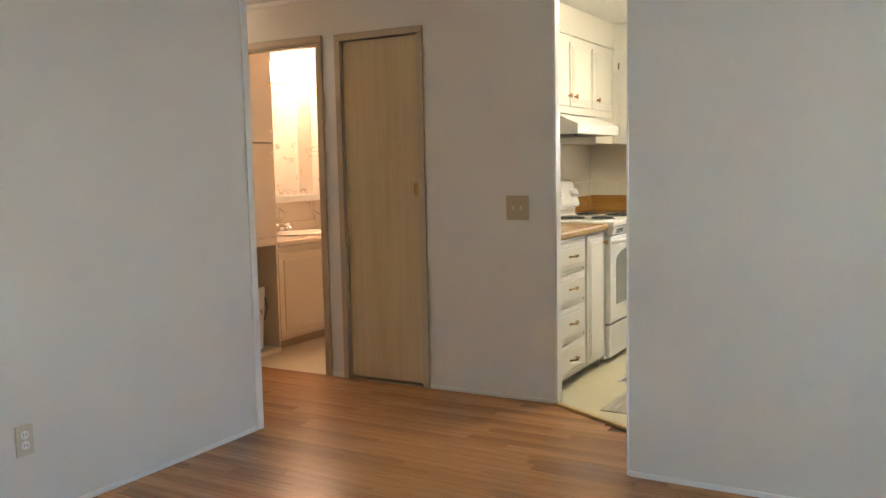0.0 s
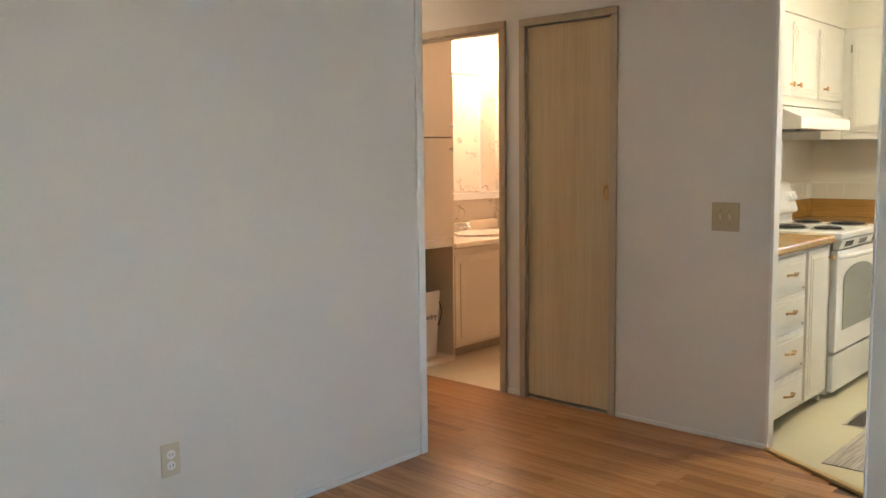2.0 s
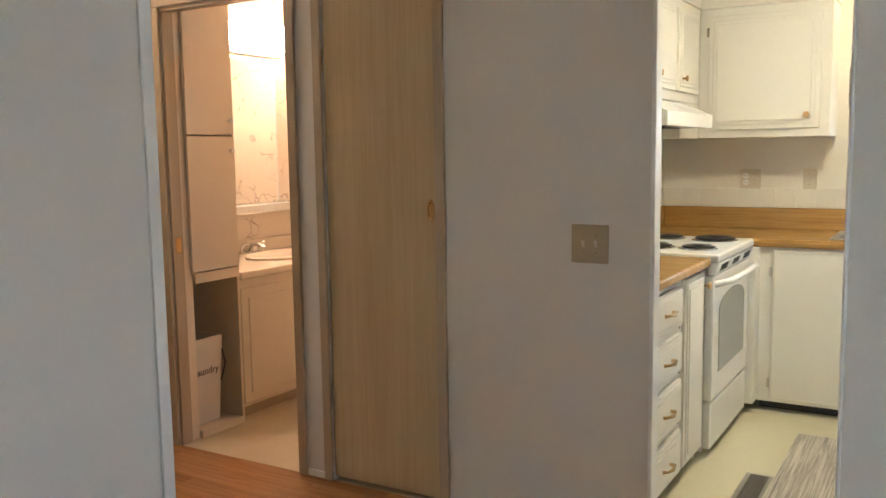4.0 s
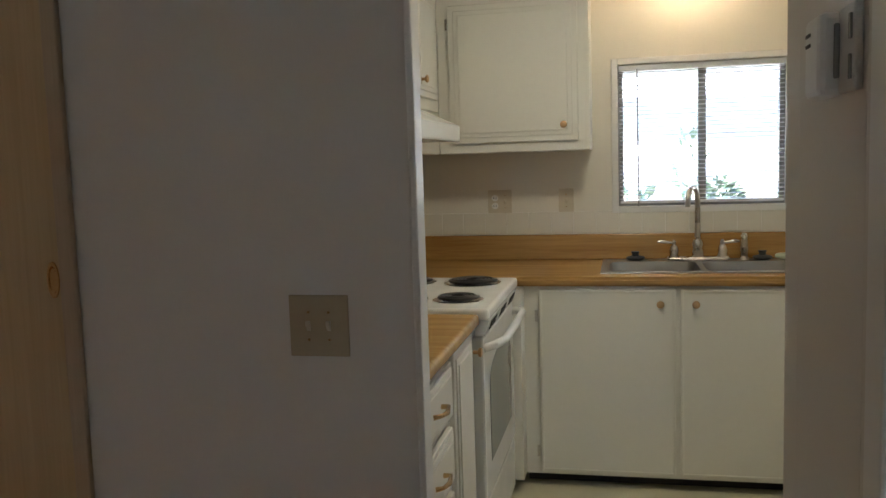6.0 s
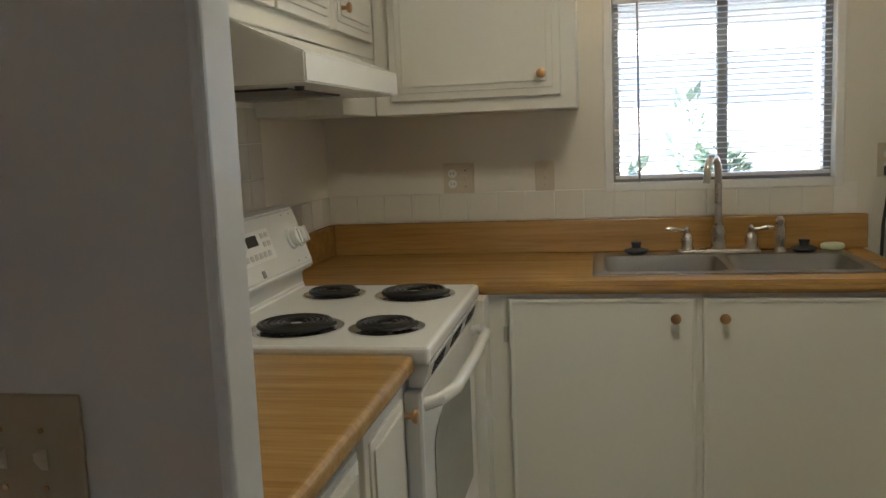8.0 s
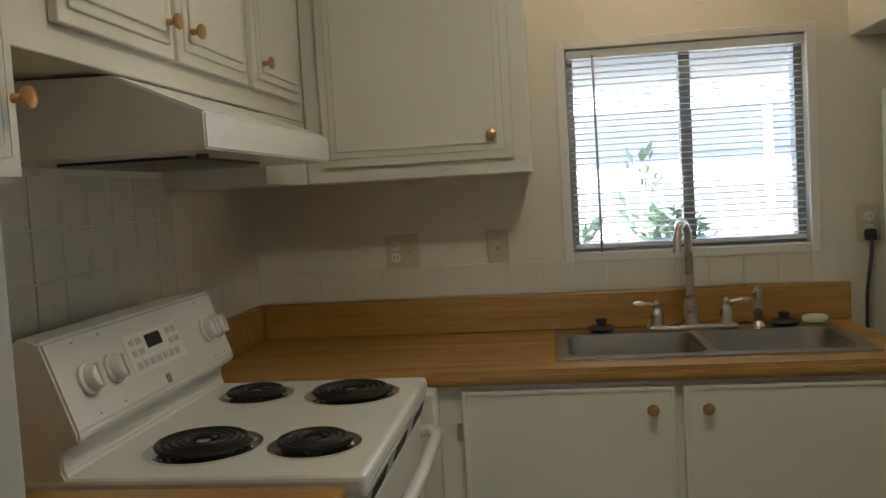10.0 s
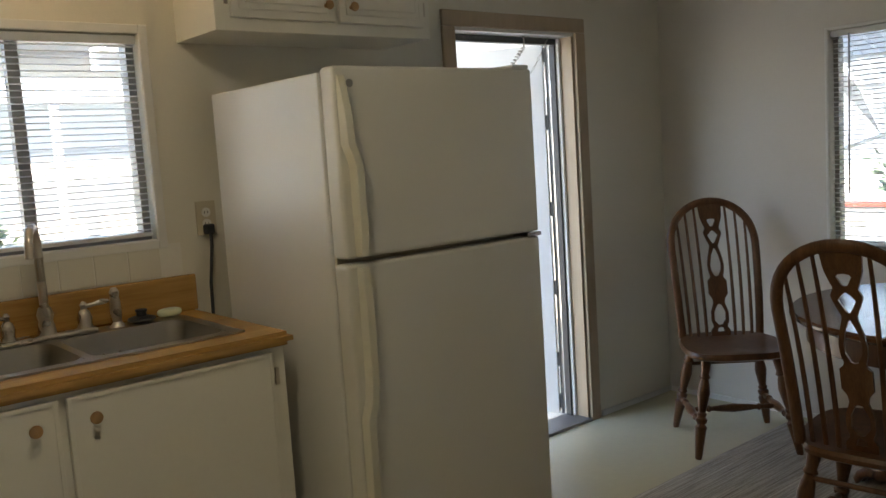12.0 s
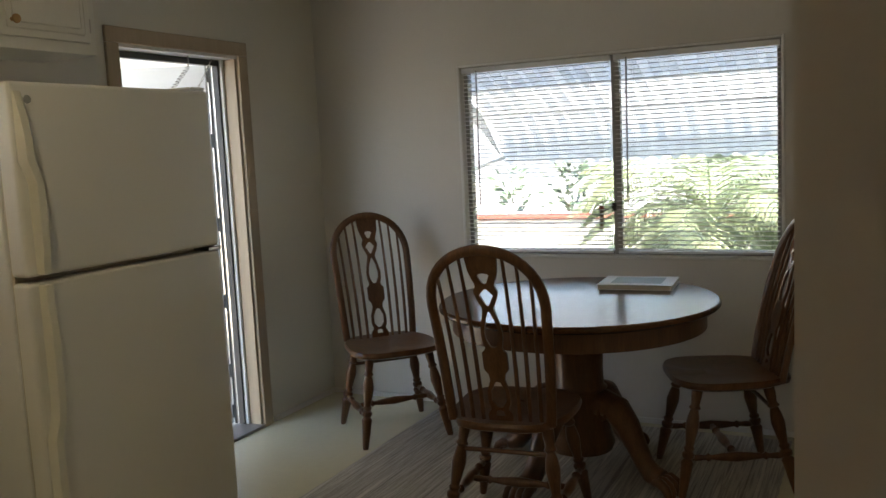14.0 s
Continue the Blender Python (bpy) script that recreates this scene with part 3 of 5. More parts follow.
rim += [e for e in bm.edges if abs(e.verts[0].co.x - 1.968) < 1e-4 and abs(e.verts[1].co.x - 1.968) < 1e-4 and abs(e.verts[0].co.z - e.verts[1].co.z) < 1e-4]
bmesh.ops.bevel(bm, geom=rim, offset=0.013, segments=4, affect="EDGES")
part("top", bm, COUNTER, ct)
part("backsplash", box(0.022, 1.966, -0.020, -0.001, CT1 + 0.001, 1.035, 0.004), COUNTER, ct)
part("backsplash", box(0.001, 0.020, -0.727, -0.001, CT1 + 0.001, 1.035, 0.004), COUNTER, ct)
ct2 = thing("worktop", (0.32, -1.94, CT0), "butcher-block laminate worktop beside the stove", "countertop")
part("top", box(0.003, 0.66, -2.422, -1.500, CT0, CT1, 0.013, None, 4), COUNTER2, ct2)
part("backsplash", box(0.001, 0.020, -2.422, -1.50, CT1 + 0.001, 1.035, 0.004), COUNTER2, ct2)

# upper cabinets
UT = 2.15
uc = thing("upper_cabinet", (0.64, -0.15, 1.44), "white painted upper corner cabinet with one door", "cabinet")
part("body", box(0.29, 0.975, -0.30, -0.002, 1.44, UT, 0.003), CAB, uc)
d = front_y(uc, 0.345, 0.925, 1.485, 2.105, -0.30)
knob(d, (0.862, -0.328, 1.555), (0, -1, 0))
hinge_pair(uc, "y", [(0.335, -0.302, 1.53), (0.335, -0.302, 2.0)])
uh = thing("upper_cabinet", (0.15, -0.98, 1.63), "white painted upper cabinet with three doors above the hood", "cabinet")
part("body", box(0.002, 0.29, -1.775, -0.302, 1.63, UT, 0.003), CAB, uh)
for y0, y1, ky in ((-1.66, -1.255, -1.30), (-1.235, -0.835, -1.19), (-0.79, -0.39, -0.745)):
    d = front_x(uh, y0, y1, 1.68, 2.105, 0.29)
    knob(d, (0.318, ky, 1.745), (1, 0, 0))
part("lower_lip", box(0.002, 0.289, -0.69, -0.302, 1.44, 1.629, 0.003), CAB, uh)
un = thing("upper_cabinet", (0.15, -2.1, 1.41), "white painted upper cabinet beside the hood", "cabinet")
part("body", box(0.002, 0.29, -2.422, -1.777, 1.438, UT, 0.003), CAB, un)
d = front_x(un, -2.33, -1.782, 1.445, 2.105, 0.29)
knob(d, (0.318, -1.805, 1.55), (1, 0, 0))
uf = thing("upper_cabinet", (2.4, -0.15, 1.81), "white painted upper cabinet with two doors above the refrigerator", "cabinet")
part("body", box(1.985, 2.84, -0.30, -0.002, 1.81, UT, 0.003), CAB, uf)
for x0, x1, kx in ((2.035, 2.415, 2.375), (2.435, 2.80, 2.475)):
    d = front_y(uf, x0, x1, 1.85, 2.105, -0.30)
    knob(d, (kx, -0.328, 1.90), (0, -1, 0))
hinge_pair(uf, "y", [(2.025, -0.302, 1.89), (2.812, -0.302, 1.89)])
structure("soffit_left", box(0.001, 0.30, -2.422, -0.312, UT + 0.001, CEILING - 0.001), KWALL, "cream painted soffit above the cabinets", "soffit")
structure("soffit_north", box(0.001, 0.985, -0.31, -0.001, UT + 0.001, CEILING - 0.001), KWALL, "cream painted soffit above the cabinets", "soffit")
structure("soffit_valance", box(0.986, 1.979, -0.31, -0.285, UT + 0.001, CEILING - 0.001), KWALL, "cream painted valance hiding the lamp over the sink", "soffit")
structure("soffit_fridge", box(1.98, 2.85, -0.31, -0.001, UT + 0.001, CEILING - 0.001), KWALL, "cream painted soffit above the cabinets", "soffit")
lamp = thing("sink_lamp", (1.42, -0.14, 2.33), "warm bulb lamp on the ceiling behind the valance", "ceiling lamp")
part("base", lathe([(0.055, 0), (0.05, 0.02), (0.03, 0.03)], pose(1.42, -0.14, CEILING - 0.03), 20), TRIMW, lamp)
part("bulb", lathe([(0.013, 0.03), (0.016, 0.02), (0.032, -0.015), (0.036, -0.035), (0.028, -0.055), (0.0, -0.064)], pose(1.42, -0.14, CEILING - 0.05), 20), SINKBULB, lamp, "glowing warm bulb", smooth=True)

kl = thing("kitchen_ceiling_light", (1.25, -1.45, CEILING), "round frosted ceiling lamp in the kitchen, lit", "ceiling lamp")
part("rim", lathe([(0.165, 0.0), (0.17, -0.02), (0.155, -0.025), (0.15, -0.002)], pose(1.25, -1.45, CEILING - 0.001), 32), TRIMW, kl, smooth=True)
part("diffuser", lathe([(0.15, -0.022), (0.14, -0.05), (0.105, -0.08), (0.05, -0.097), (0.0, -0.10)], pose(1.25, -1.45, CEILING - 0.001), 32), KITBULB, kl, "glowing frosted glass bowl", smooth=True)
# Unseen lamp, added for the warm tone on the upper hall wall.
hl = thing("hall_ceiling_light", (-1.95, -3.0, CEILING), "unseen round frosted ceiling lamp added to warm the hall, lit", "ceiling lamp")
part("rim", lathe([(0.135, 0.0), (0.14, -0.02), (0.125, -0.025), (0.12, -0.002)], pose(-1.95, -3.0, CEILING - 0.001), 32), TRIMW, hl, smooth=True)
part("diffuser", lathe([(0.12, -0.022), (0.11, -0.05), (0.08, -0.075), (0.04, -0.09), (0.0, -0.092)], pose(-1.95, -3.0, CEILING - 0.001), 32), HALLGLOW, hl, "glowing frosted glass bowl", smooth=True)
hood = thing("range_hood", (0.22, -1.09, 1.46), "white enamel range hood under the cabinet", "range hood")
part("shell", prism([(0.002, 1.488), (0.455, 1.488), (0.455, 1.552), (0.30, 1.622), (0.002, 1.628)], "y", -1.49, -0.67, 0.004), APPL, hood)
part("grille", box(0.10, 0.36, -1.35, -0.95, 1.482, 1.4875), BLACK, hood, "dark filter opening")
part("switch_knob", lathe([(0.012, 0), (0.010, 0.01)], pose(0.40, -1.38, 1.487, 180), 12), INK, hood)

# ---- stove ----
SY_N, SY_F = -1.492, -0.735
st = thing("stove", (0.34, -1.115, 0), "white electric coil stove with rear control panel", "stove")
part("body", box(0.03, 0.625, SY_N + 0.004, SY_F - 0.004, 0.03, 0.885), APPL, st)
for y in (SY_N + 0.06, SY_F - 0.06):
    part("foot", rod((0.55, y, 0), (0.55, y, 0.035), 0.018), BLACK, st)
part("cooktop", box(0.06, 0.69, SY_N, SY_F, 0.886, 0.926, 0.012, None, 3), APPL, st)
bg = part("backguard", prism([(0.06, 0.90), (0.06, 1.15), (0.07, 1.175), (0.095, 1.180), (0.122, 1.168), (0.180, 1.005), (0.180, 0.988), (0.145, 0.975), (0.145, 0.935), (0.17, 0.90)], "y", SY_N + 0.002, SY_F - 0.002, 0.005), APPL, st)
# the control face slopes between these two rows
FA, FB = Vector((0.122, 0, 1.168)), Vector((0.180, 0, 1.005))
fn = Vector((FA.z - FB.z, 0, FB.x - FA.x)).normalized()


def on_face(y, s, lift=0.0):
    p = FA.lerp(FB, s) + fn * lift
    return Vector((p.x, y, p.z))


def face_box(y0, y1, s0, s1, lift, thick, material, name, parent, label=""):
    bm = bmesh.new()
    low = [bm.verts.new(on_face(y, s, lift)) for y, s in ((y0, s0), (y1, s0), (y1, s1), (y0, s1))]
    top = [bm.verts.new(on_face(y, s, lift + thick)) for y, s in ((y0, s0), (y1, s0), (y1, s1), (y0, s1))]
    bm.faces.new(low)
    bm.faces.new(top[::-1])
    for i in range(4):
        bm.faces.new((low[i], top[i], top[(i + 1) % 4], low[(i + 1) % 4]))
    bmesh.ops.recalc_face_normals(bm, faces=bm.faces)
    return part(name, bm, material, parent, label)


panel = face_box(-1.235, -0.985, 0.22, 0.72, 0.0005, 0.0012, TRIMW, "control_panel", bg, "pale button panel")
face_box(-1.145, -1.075, 0.28, 0.45, 0.002, 0.001, BLACK, "display", bg, "black clock display")
for i in range(7):
    face_box(-1.215 + i * 0.03, -1.195 + i * 0.03, 0.57, 0.66, 0.002, 0.001, PALEGREY, "button", bg)
for y in (-1.215, -1.185, -1.045, -1.015):
    for s in (0.28, 0.42):
        face_box(y, y + 0.02, s, s + 0.08, 0.002, 0.001, PALEGREY, "button", bg)
for i, y in enumerate((-1.40, -1.305, -0.845, -0.785)):
    a = on_face(y, 0.52, 0.001)
    m, n = between(a, a + fn)
    k = part("control_knob", lathe([(0.031, 0), (0.031, 0.006), (0.026, 0.010), (0.024, 0.024), (0.020, 0.028), (0, 0.028)], m, 24), APPL, bg, "white control knob", smooth=True)
    part("grip", box(-0.004, 0.004, -0.023, 0.023, 0.02, 0.034, 0.002), APPL, k).matrix_local = Matrix.Translation(-OFF[bg.name]) @ m @ Matrix.Translation(OFF[bg.name])
    for s in (0.08, 0.90):
        face_box(y - 0.004, y + 0.004, s, s + 0.018, 0.0003, 0.0006, GREY, "scale_mark", bg)
face_box(-1.265, -1.257, 0.50, 0.56, 0.0005, 0.002, RUBBER, "indicator", bg)
face_box(-1.12, -1.10, 0.84, 0.96, 0.0005, 0.0015, GREY, "badge", bg, "small grey round badge")


def burner(cx, cy, r):
    b = part("burner", lathe([(r + 0.018, 0.0), (r + 0.018, 0.004), (r + 0.008, 0.005), (r - 0.005, -0.002), (0.02, -0.006)], pose(cx, cy, 0.9265), 36), CHROME, st, "chrome drip pan", smooth=True)
    turns = 5 if r > 0.085 else 4
    n = turns * 26
    pts = []
    for i in range(n + 1):
        a = 2 * math.pi * turns * i / n
        q = 0.022 + (r - 0.022) * i / n
        pts.append((cx + q * math.cos(a), cy + q * math.sin(a), 0.940))
    part("coil", tube(pts, 0.0058, 8), BLACK, b, "black heating coil", smooth=True)
    part("coil_hub", lathe([(0.014, 0), (0.014, 0.003)], pose(cx, cy, 0.938), 14), CHROME, b)
    for k in range(3):
        a = 2 * math.pi * k / 3 + 0.4
        part("coil_support", box(-0.003, 0.003, 0.012, r + 0.006, -0.004, 0.0), CHROME, b).matrix_local = Matrix.Translation(-OFF[st.name]) @ pose(cx, cy, 0.9335, 0, 0, math.degrees(a)) @ Matrix.Translation(OFF[st.name])


burner(0.335, -1.32, 0.095)
burner(0.295, -0.90, 0.072)
burner(0.555, -1.32, 0.072)
burner(0.535, -0.915, 0.095)
vent = part("vent_strip", prism([(0.64, 0.835), (0.672, 0.835), (0.688, 0.885), (0.64, 0.885)], "y", SY_N + 0.01, SY_F - 0.01), APPL, st)
for g in (-1.41, -1.17, -0.93):
    for i in range(6):
        y = g + i * 0.024
        part("vent_slot", box(-0.0006, 0.0032, 0, 0.008, -0.036, -0.004), BLACK, vent).matrix_local = Matrix.Translation(-OFF[st.name]) @ pose(0.6855, y, 0.879, 0, 18, 0) @ Matrix.Translation(OFF[st.name])
od = part("oven_door", box(0.626, 0.668, SY_N + 0.008, SY_F - 0.008, 0.265, 0.828, 0.008), APPL, st)
arch = [(-1.38, 0.38), (-0.85, 0.38), (-0.85, 0.66)] + [(-1.115 + 0.265 * math.cos(a), 0.66 + 0.075 * math.sin(a)) for a in (radians(d) for d in range(15, 180, 15))] + [(-1.38, 0.66)]
part("window", prism(arch, "x", 0.6685, 0.671), GREY, od, "grey arched oven window")
part("handle", tube([(0.665, SY_N + 0.03, 0.79), (0.70, SY_N + 0.045, 0.80), (0.722, SY_N + 0.12, 0.802), (0.726, -1.115, 0.803), (0.722, SY_F - 0.12, 0.802), (0.70, SY_F - 0.045, 0.80), (0.665, SY_F - 0.03, 0.79)], 0.015, 12), APPL, od, "white bow handle", smooth=True)
part("storage_drawer", box(0.626, 0.664, SY_N + 0.008, SY_F - 0.008, 0.045, 0.252, 0.008), APPL, st)

# ---- sink ----
sk = thing("sink", (1.445, -0.3, CT1), "stainless steel double bowl sink set into the worktop", "sink")
bm = bmesh.new()
X0, X1, Y0, Y1 = 1.02, 1.87, -0.545, -0.065
rims = [(X0, X1, Y0, SY0 + 0.01), (X0, X1, SY1 - 0.075, Y1), (X0, SX0 + 0.01, SY0 + 0.01, SY1 - 0.075), (SX1 - 0.01, X1, SY0 + 0.01, SY1 - 0.075), (1.435, 1.46, SY0 + 0.01, SY1 - 0.075)]
for a, b, c, e in rims:
    box(a, b, c, e, CT1 + 0.0005, CT1 + 0.006, 0.0, bm)
part("rim", bm, STEEL, sk)
for a, b in ((SX0 + 0.01, 1.435), (1.46, SX1 - 0.01)):
    c, e = SY0 + 0.01, SY1 - 0.075
    bm = bmesh.new()
    rows = []
    for z, inset, rad in ((CT1 + 0.005, 0.0, 0.05), (CT1 - 0.02, 0.006, 0.05), (CT1 - 0.15, 0.018, 0.055), (CT1 - 0.175, 0.035, 0.05), (CT1 - 0.18, 0.07, 0.03)):
        ring = []
        for qx, qy, st_a in ((b - inset - rad, e - inset - rad, 0), (a + inset + rad, e - inset - rad, 90), (a + inset + rad, c + inset + rad, 180), (b - inset - rad, c + inset + rad, 270)):
            for k in range(5):
                t = radians(st_a + k * 22.5)
                ring.append(bm.verts.new((qx + rad * math.cos(t), qy + rad * math.sin(t), z)))
        rows.append(ring)
    for r0, r1 in zip(rows, rows[1:]):
        for i in range(20):
            bm.faces.new((r0[i], r0[(i + 1) % 20], r1[(i + 1) % 20], r1[i]))
    bm.faces.new(rows[-1][::-1])
    # square corner fillets up to the rim
    for i0, corner_p in ((0, (b, e)), (5, (a, e)), (10, (a, c)), (15, (b, c))):
        v = bm.verts.new((corner_p[0], corner_p[1], CT1 + 0.005))
        for k in range(4):
            bm.faces.new((rows[0][i0 + k], rows[0][i0 + k + 1], v))
    bmesh.ops.recalc_face_normals(bm, faces=bm.faces)
    bowl = part("bowl", bm, STEEL, sk, "brushed steel bowl", smooth=True)
    part("drain", lathe([(0.042, 0), (0.042, 0.003), (0.03, 0.001)], pose((a + b) / 2, (c + e) / 2, CT1 - 0.179), 20), CHROME, bowl)

fc = thing("faucet", (1.45, -0.115, CT1 + 0.006), "brushed nickel gooseneck faucet with two lever handles", "faucet")
DZ = CT1 + 0.0065
part("base_plate", box(1.315, 1.59, -0.145, -0.085, DZ, DZ + 0.014, 0.006), NICKEL, fc)
part("spout_base", lathe([(0.027, 0.0), (0.024, 0.02), (0.020, 0.04), (0.024, 0.06), (0.017, 0.08)], pose(1.45, -0.115, DZ + 0.014), 20), NICKEL, fc, smooth=True)
pts = [(1.45, -0.115, DZ + 0.08 + 0.02 * i) for i in range(11)]
for i in range(1, 11):
    a = math.pi * i / 10 * 1.02
    pts.append((1.45 - 0.025 * (1 - math.cos(a)), -0.115 - 0.055 * (1 - math.cos(a)), DZ + 0.28 + 0.055 * math.sin(a)))
pts.append((1.398, -0.228, DZ + 0.25))
part("spout", tube(pts, 0.0125, 12), NICKEL, fc, "curved spout", smooth=True)
for hx, s in ((1.345, -1), (1.56, 1)):
    h = part("handle_base", lathe([(0.024, 0), (0.019, 0.012), (0.022, 0.03), (0.017, 0.048), (0.009, 0.056), (0.009, 0.066), (0.011, 0.07), (0.004, 0.08)], pose(hx, -0.115, DZ + 0.014), 18), NICKEL, fc, smooth=True)
    part("lever", tube([(hx, -0.115, DZ + 0.078), (hx + s * 0.03, -0.118, DZ + 0.082), (hx + s * 0.055, -0.12, DZ + 0.086), (hx + s * 0.075, -0.121, DZ + 0.086)], [0.006, 0.0055, 0.009, 0.005], 10), NICKEL, h, "lever", smooth=True)
spr = thing("side_sprayer", (1.655, -0.115, DZ), "brushed nickel side sprayer beside the faucet", "sprayer")
part("collar", lathe([(0.024, 0), (0.022, 0.006), (0.015, 0.016)], pose(1.655, -0.115, DZ), 18), NICKEL, spr, smooth=True)
part("spray_head", lathe([(0.014, 0.016), (0.017, 0.05), (0.015, 0.08), (0.013, 0.095), (0.015, 0.11), (0.008, 0.122), (0, 0.123)], pose(1.655, -0.115, DZ), 18), NICKEL, spr, smooth=True)
for sx in (1.17, 1.735):
    sp = thing("sink_stopper", (sx, -0.11, DZ), "dark rubber sink stopper lying on the sink rim", "sink stopper", "sink stoppers")
    part("flange", lathe([(0.030, 0.0), (0.044, 0.008), (0.042, 0.014), (0.022, 0.020)], pose(sx, -0.11, DZ), 22), RUBBER, sp, smooth=True)
    part("grip", lathe([(0.016, 0.019), (0.015, 0.03), (0.018, 0.034), (0.018, 0.040), (0, 0.041)], pose(sx, -0.11, DZ), 18), RUBBER, sp, smooth=True)
bm = bmesh.new()
bmesh.ops.create_icosphere(bm, subdivisions=3, radius=1)
for v in bm.verts:
    x, y, z = v.co
    v.co = Vector((1.83 + 0.040 * math.copysign(abs(x) ** 0.8, x), -0.10 + 0.026 * y, DZ + 0.0145 + 0.0145 * math.copysign(abs(z) ** 0.7, z)))
part("soap_bar", bm, SOAP, None, "pale green soap bar on the sink rim", True, category="soap")

# ---- refrigerator ----
fr = thing("refrigerator", (2.405, -0.5, 0), "white top-freezer refrigerator with slightly yellowed handles", "refrigerator")
part("body", box(2.03, 2.775, -0.785, -0.13, 0.06, 1.628, 0.006), FSIDE, fr)
part("kick_grille", box(2.05, 2.755, -0.775, -0.70, 0.005, 0.058), RUBBER, fr, "dark kick grille")
part("door_gasket", box(2.04, 2.768, -0.797, -0.786, 0.11, 1.618), ALMOND, fr)
fz = part("freezer_door", box(2.028, 2.778, -0.865, -0.798, 1.120, 1.638, 0.011, None, 3), FRIDGE, fr)
fd = part("fridge_door", box(2.028, 2.778, -0.865, -0.798, 0.10, 1.104, 0.011, None, 3), FRIDGE, fr)
part("hinge_cover", box(2.70, 2.77, -0.86, -0.76, 1.6385, 1.65, 0.004), TRIMW, fr)
part("middle_hinge", box(2.72, 2.782, -0.868, -0.80, 1.106, 1.118), STEEL, fr, "steel centre hinge")


def fridge_handle(door, z0, z1, zk):
    """A long flat grip that swells out where the hand takes it."""
    zs = [z0 + (z1 - z0) * i / 16 for i in range(17)]
    bm = bmesh.new()
    rings = []
    for z in zs:
        k = min(1.0, max(0.0, (z - zk) / (z1 - zk) * 5.0))
        x = 2.050 + 0.022 * k * k * (3 - 2 * k)
        out = -0.868 - 0.030 * math.sin(min(1, abs(z - z0) / abs(z1 - z0) * 3.0) * math.pi / 2) * (1 if abs(z - z1) > 0.06 else 0.8)
        w = 0.014
        rings.append([bm.verts.new(p) for p in ((x - w, -0.866, z), (x - w * 0.8, out, z), (x + w * 0.8, out, z), (x + w, -0.866, z))])
    for a, b in zip(rings, rings[1:]):
        for k in range(4):
            bm.faces.new((a[k], a[(k + 1) % 4], b[(k + 1) % 4], b[k]))
    bm.faces.new(rings[0][::-1])
    bm.faces.new(rings[-1])
    bmesh.ops.recalc_face_normals(bm, faces=bm.faces)
    part("handle", bm, YELLOWED, door, "yellowed plastic grip", smooth=True)


fridge_handle(fz, 1.612, 1.127, 1.432)
fridge_handle(fd, 0.25, 1.097, 0.67)
part("badge", lathe([(0.011, 0), (0.011, 0.002)], pose(2.055, -0.899, 1.588, 90), 16), GREY, fz, "small round grey badge")
cord = thing("power_cord", (2.0, -0.03, 0.0), "black power cord hanging beside the refrigerator", "power cord")
part("plug", box(2.012, 2.045, -0.038, -0.009, 1.165, 1.20, 0.006), RUBBER, cord)
part("cable", tube([(2.028, -0.035, 1.17), (2.02, -0.05, 1.12), (2.005, -0.05, 1.0), (2.0, -0.05, 0.8), (2.005, -0.055, 0.4), (2.02, -0.06, 0.02)], 0.006, 8), RUBBER, cord, smooth=True)

# ---- windows ----
def window_y(name, hole, y0, y1, label):
    """A sliding window in a wall that runs along x."""
    x0, x1, z0, z1 = hole
    w = thing(name, ((x0 + x1) / 2, y1, z0), label, "window", kind="structure")
    f = 0.025
    xm = (x0 + x1) / 2 + 0.01
    fr_bm = box(x0, x0 + f, y0 + 0.05, y1, z0, z1)
    box(x1 - f, x1, y0 + 0.05, y1, z0, z1, 0, fr_bm)
    box(x0 + f, x1 - f, y0 + 0.05, y1, z0, z0 + f, 0, fr_bm)
    box(x0 + f, x1 - f, y0 + 0.05, y1, z1 - f, z1, 0, fr_bm)
    part("window_frame", fr_bm, ALU, w)
    part("meeting_stile", box(xm - 0.018, xm + 0.018, y0 + 0.055, y1 - 0.01, z0 + f, z1 - f), ALU, w)
    for a, b in ((x0 + f, xm - 0.018), (xm + 0.018, x1 - f)):
        p = part("pane", box(a, b, y1 - 0.030, y1 - 0.026, z0 + f, z1 - f), GLASS, w)
        p.visible_shadow = False
    t = 0.03
    for a, b, c, e in ((x0 - t, x0, z0 - t, z1 + t), (x1, x1 + t, z0 - t, z1 + t), (x0, x1, z1, z1 + t), (x0, x1, z0 - t, z0)):
        part("casing", box(a, b, y0 - 0.010, y0 - 0.001, c, e, 0.003), TRIMW, w)
    return w


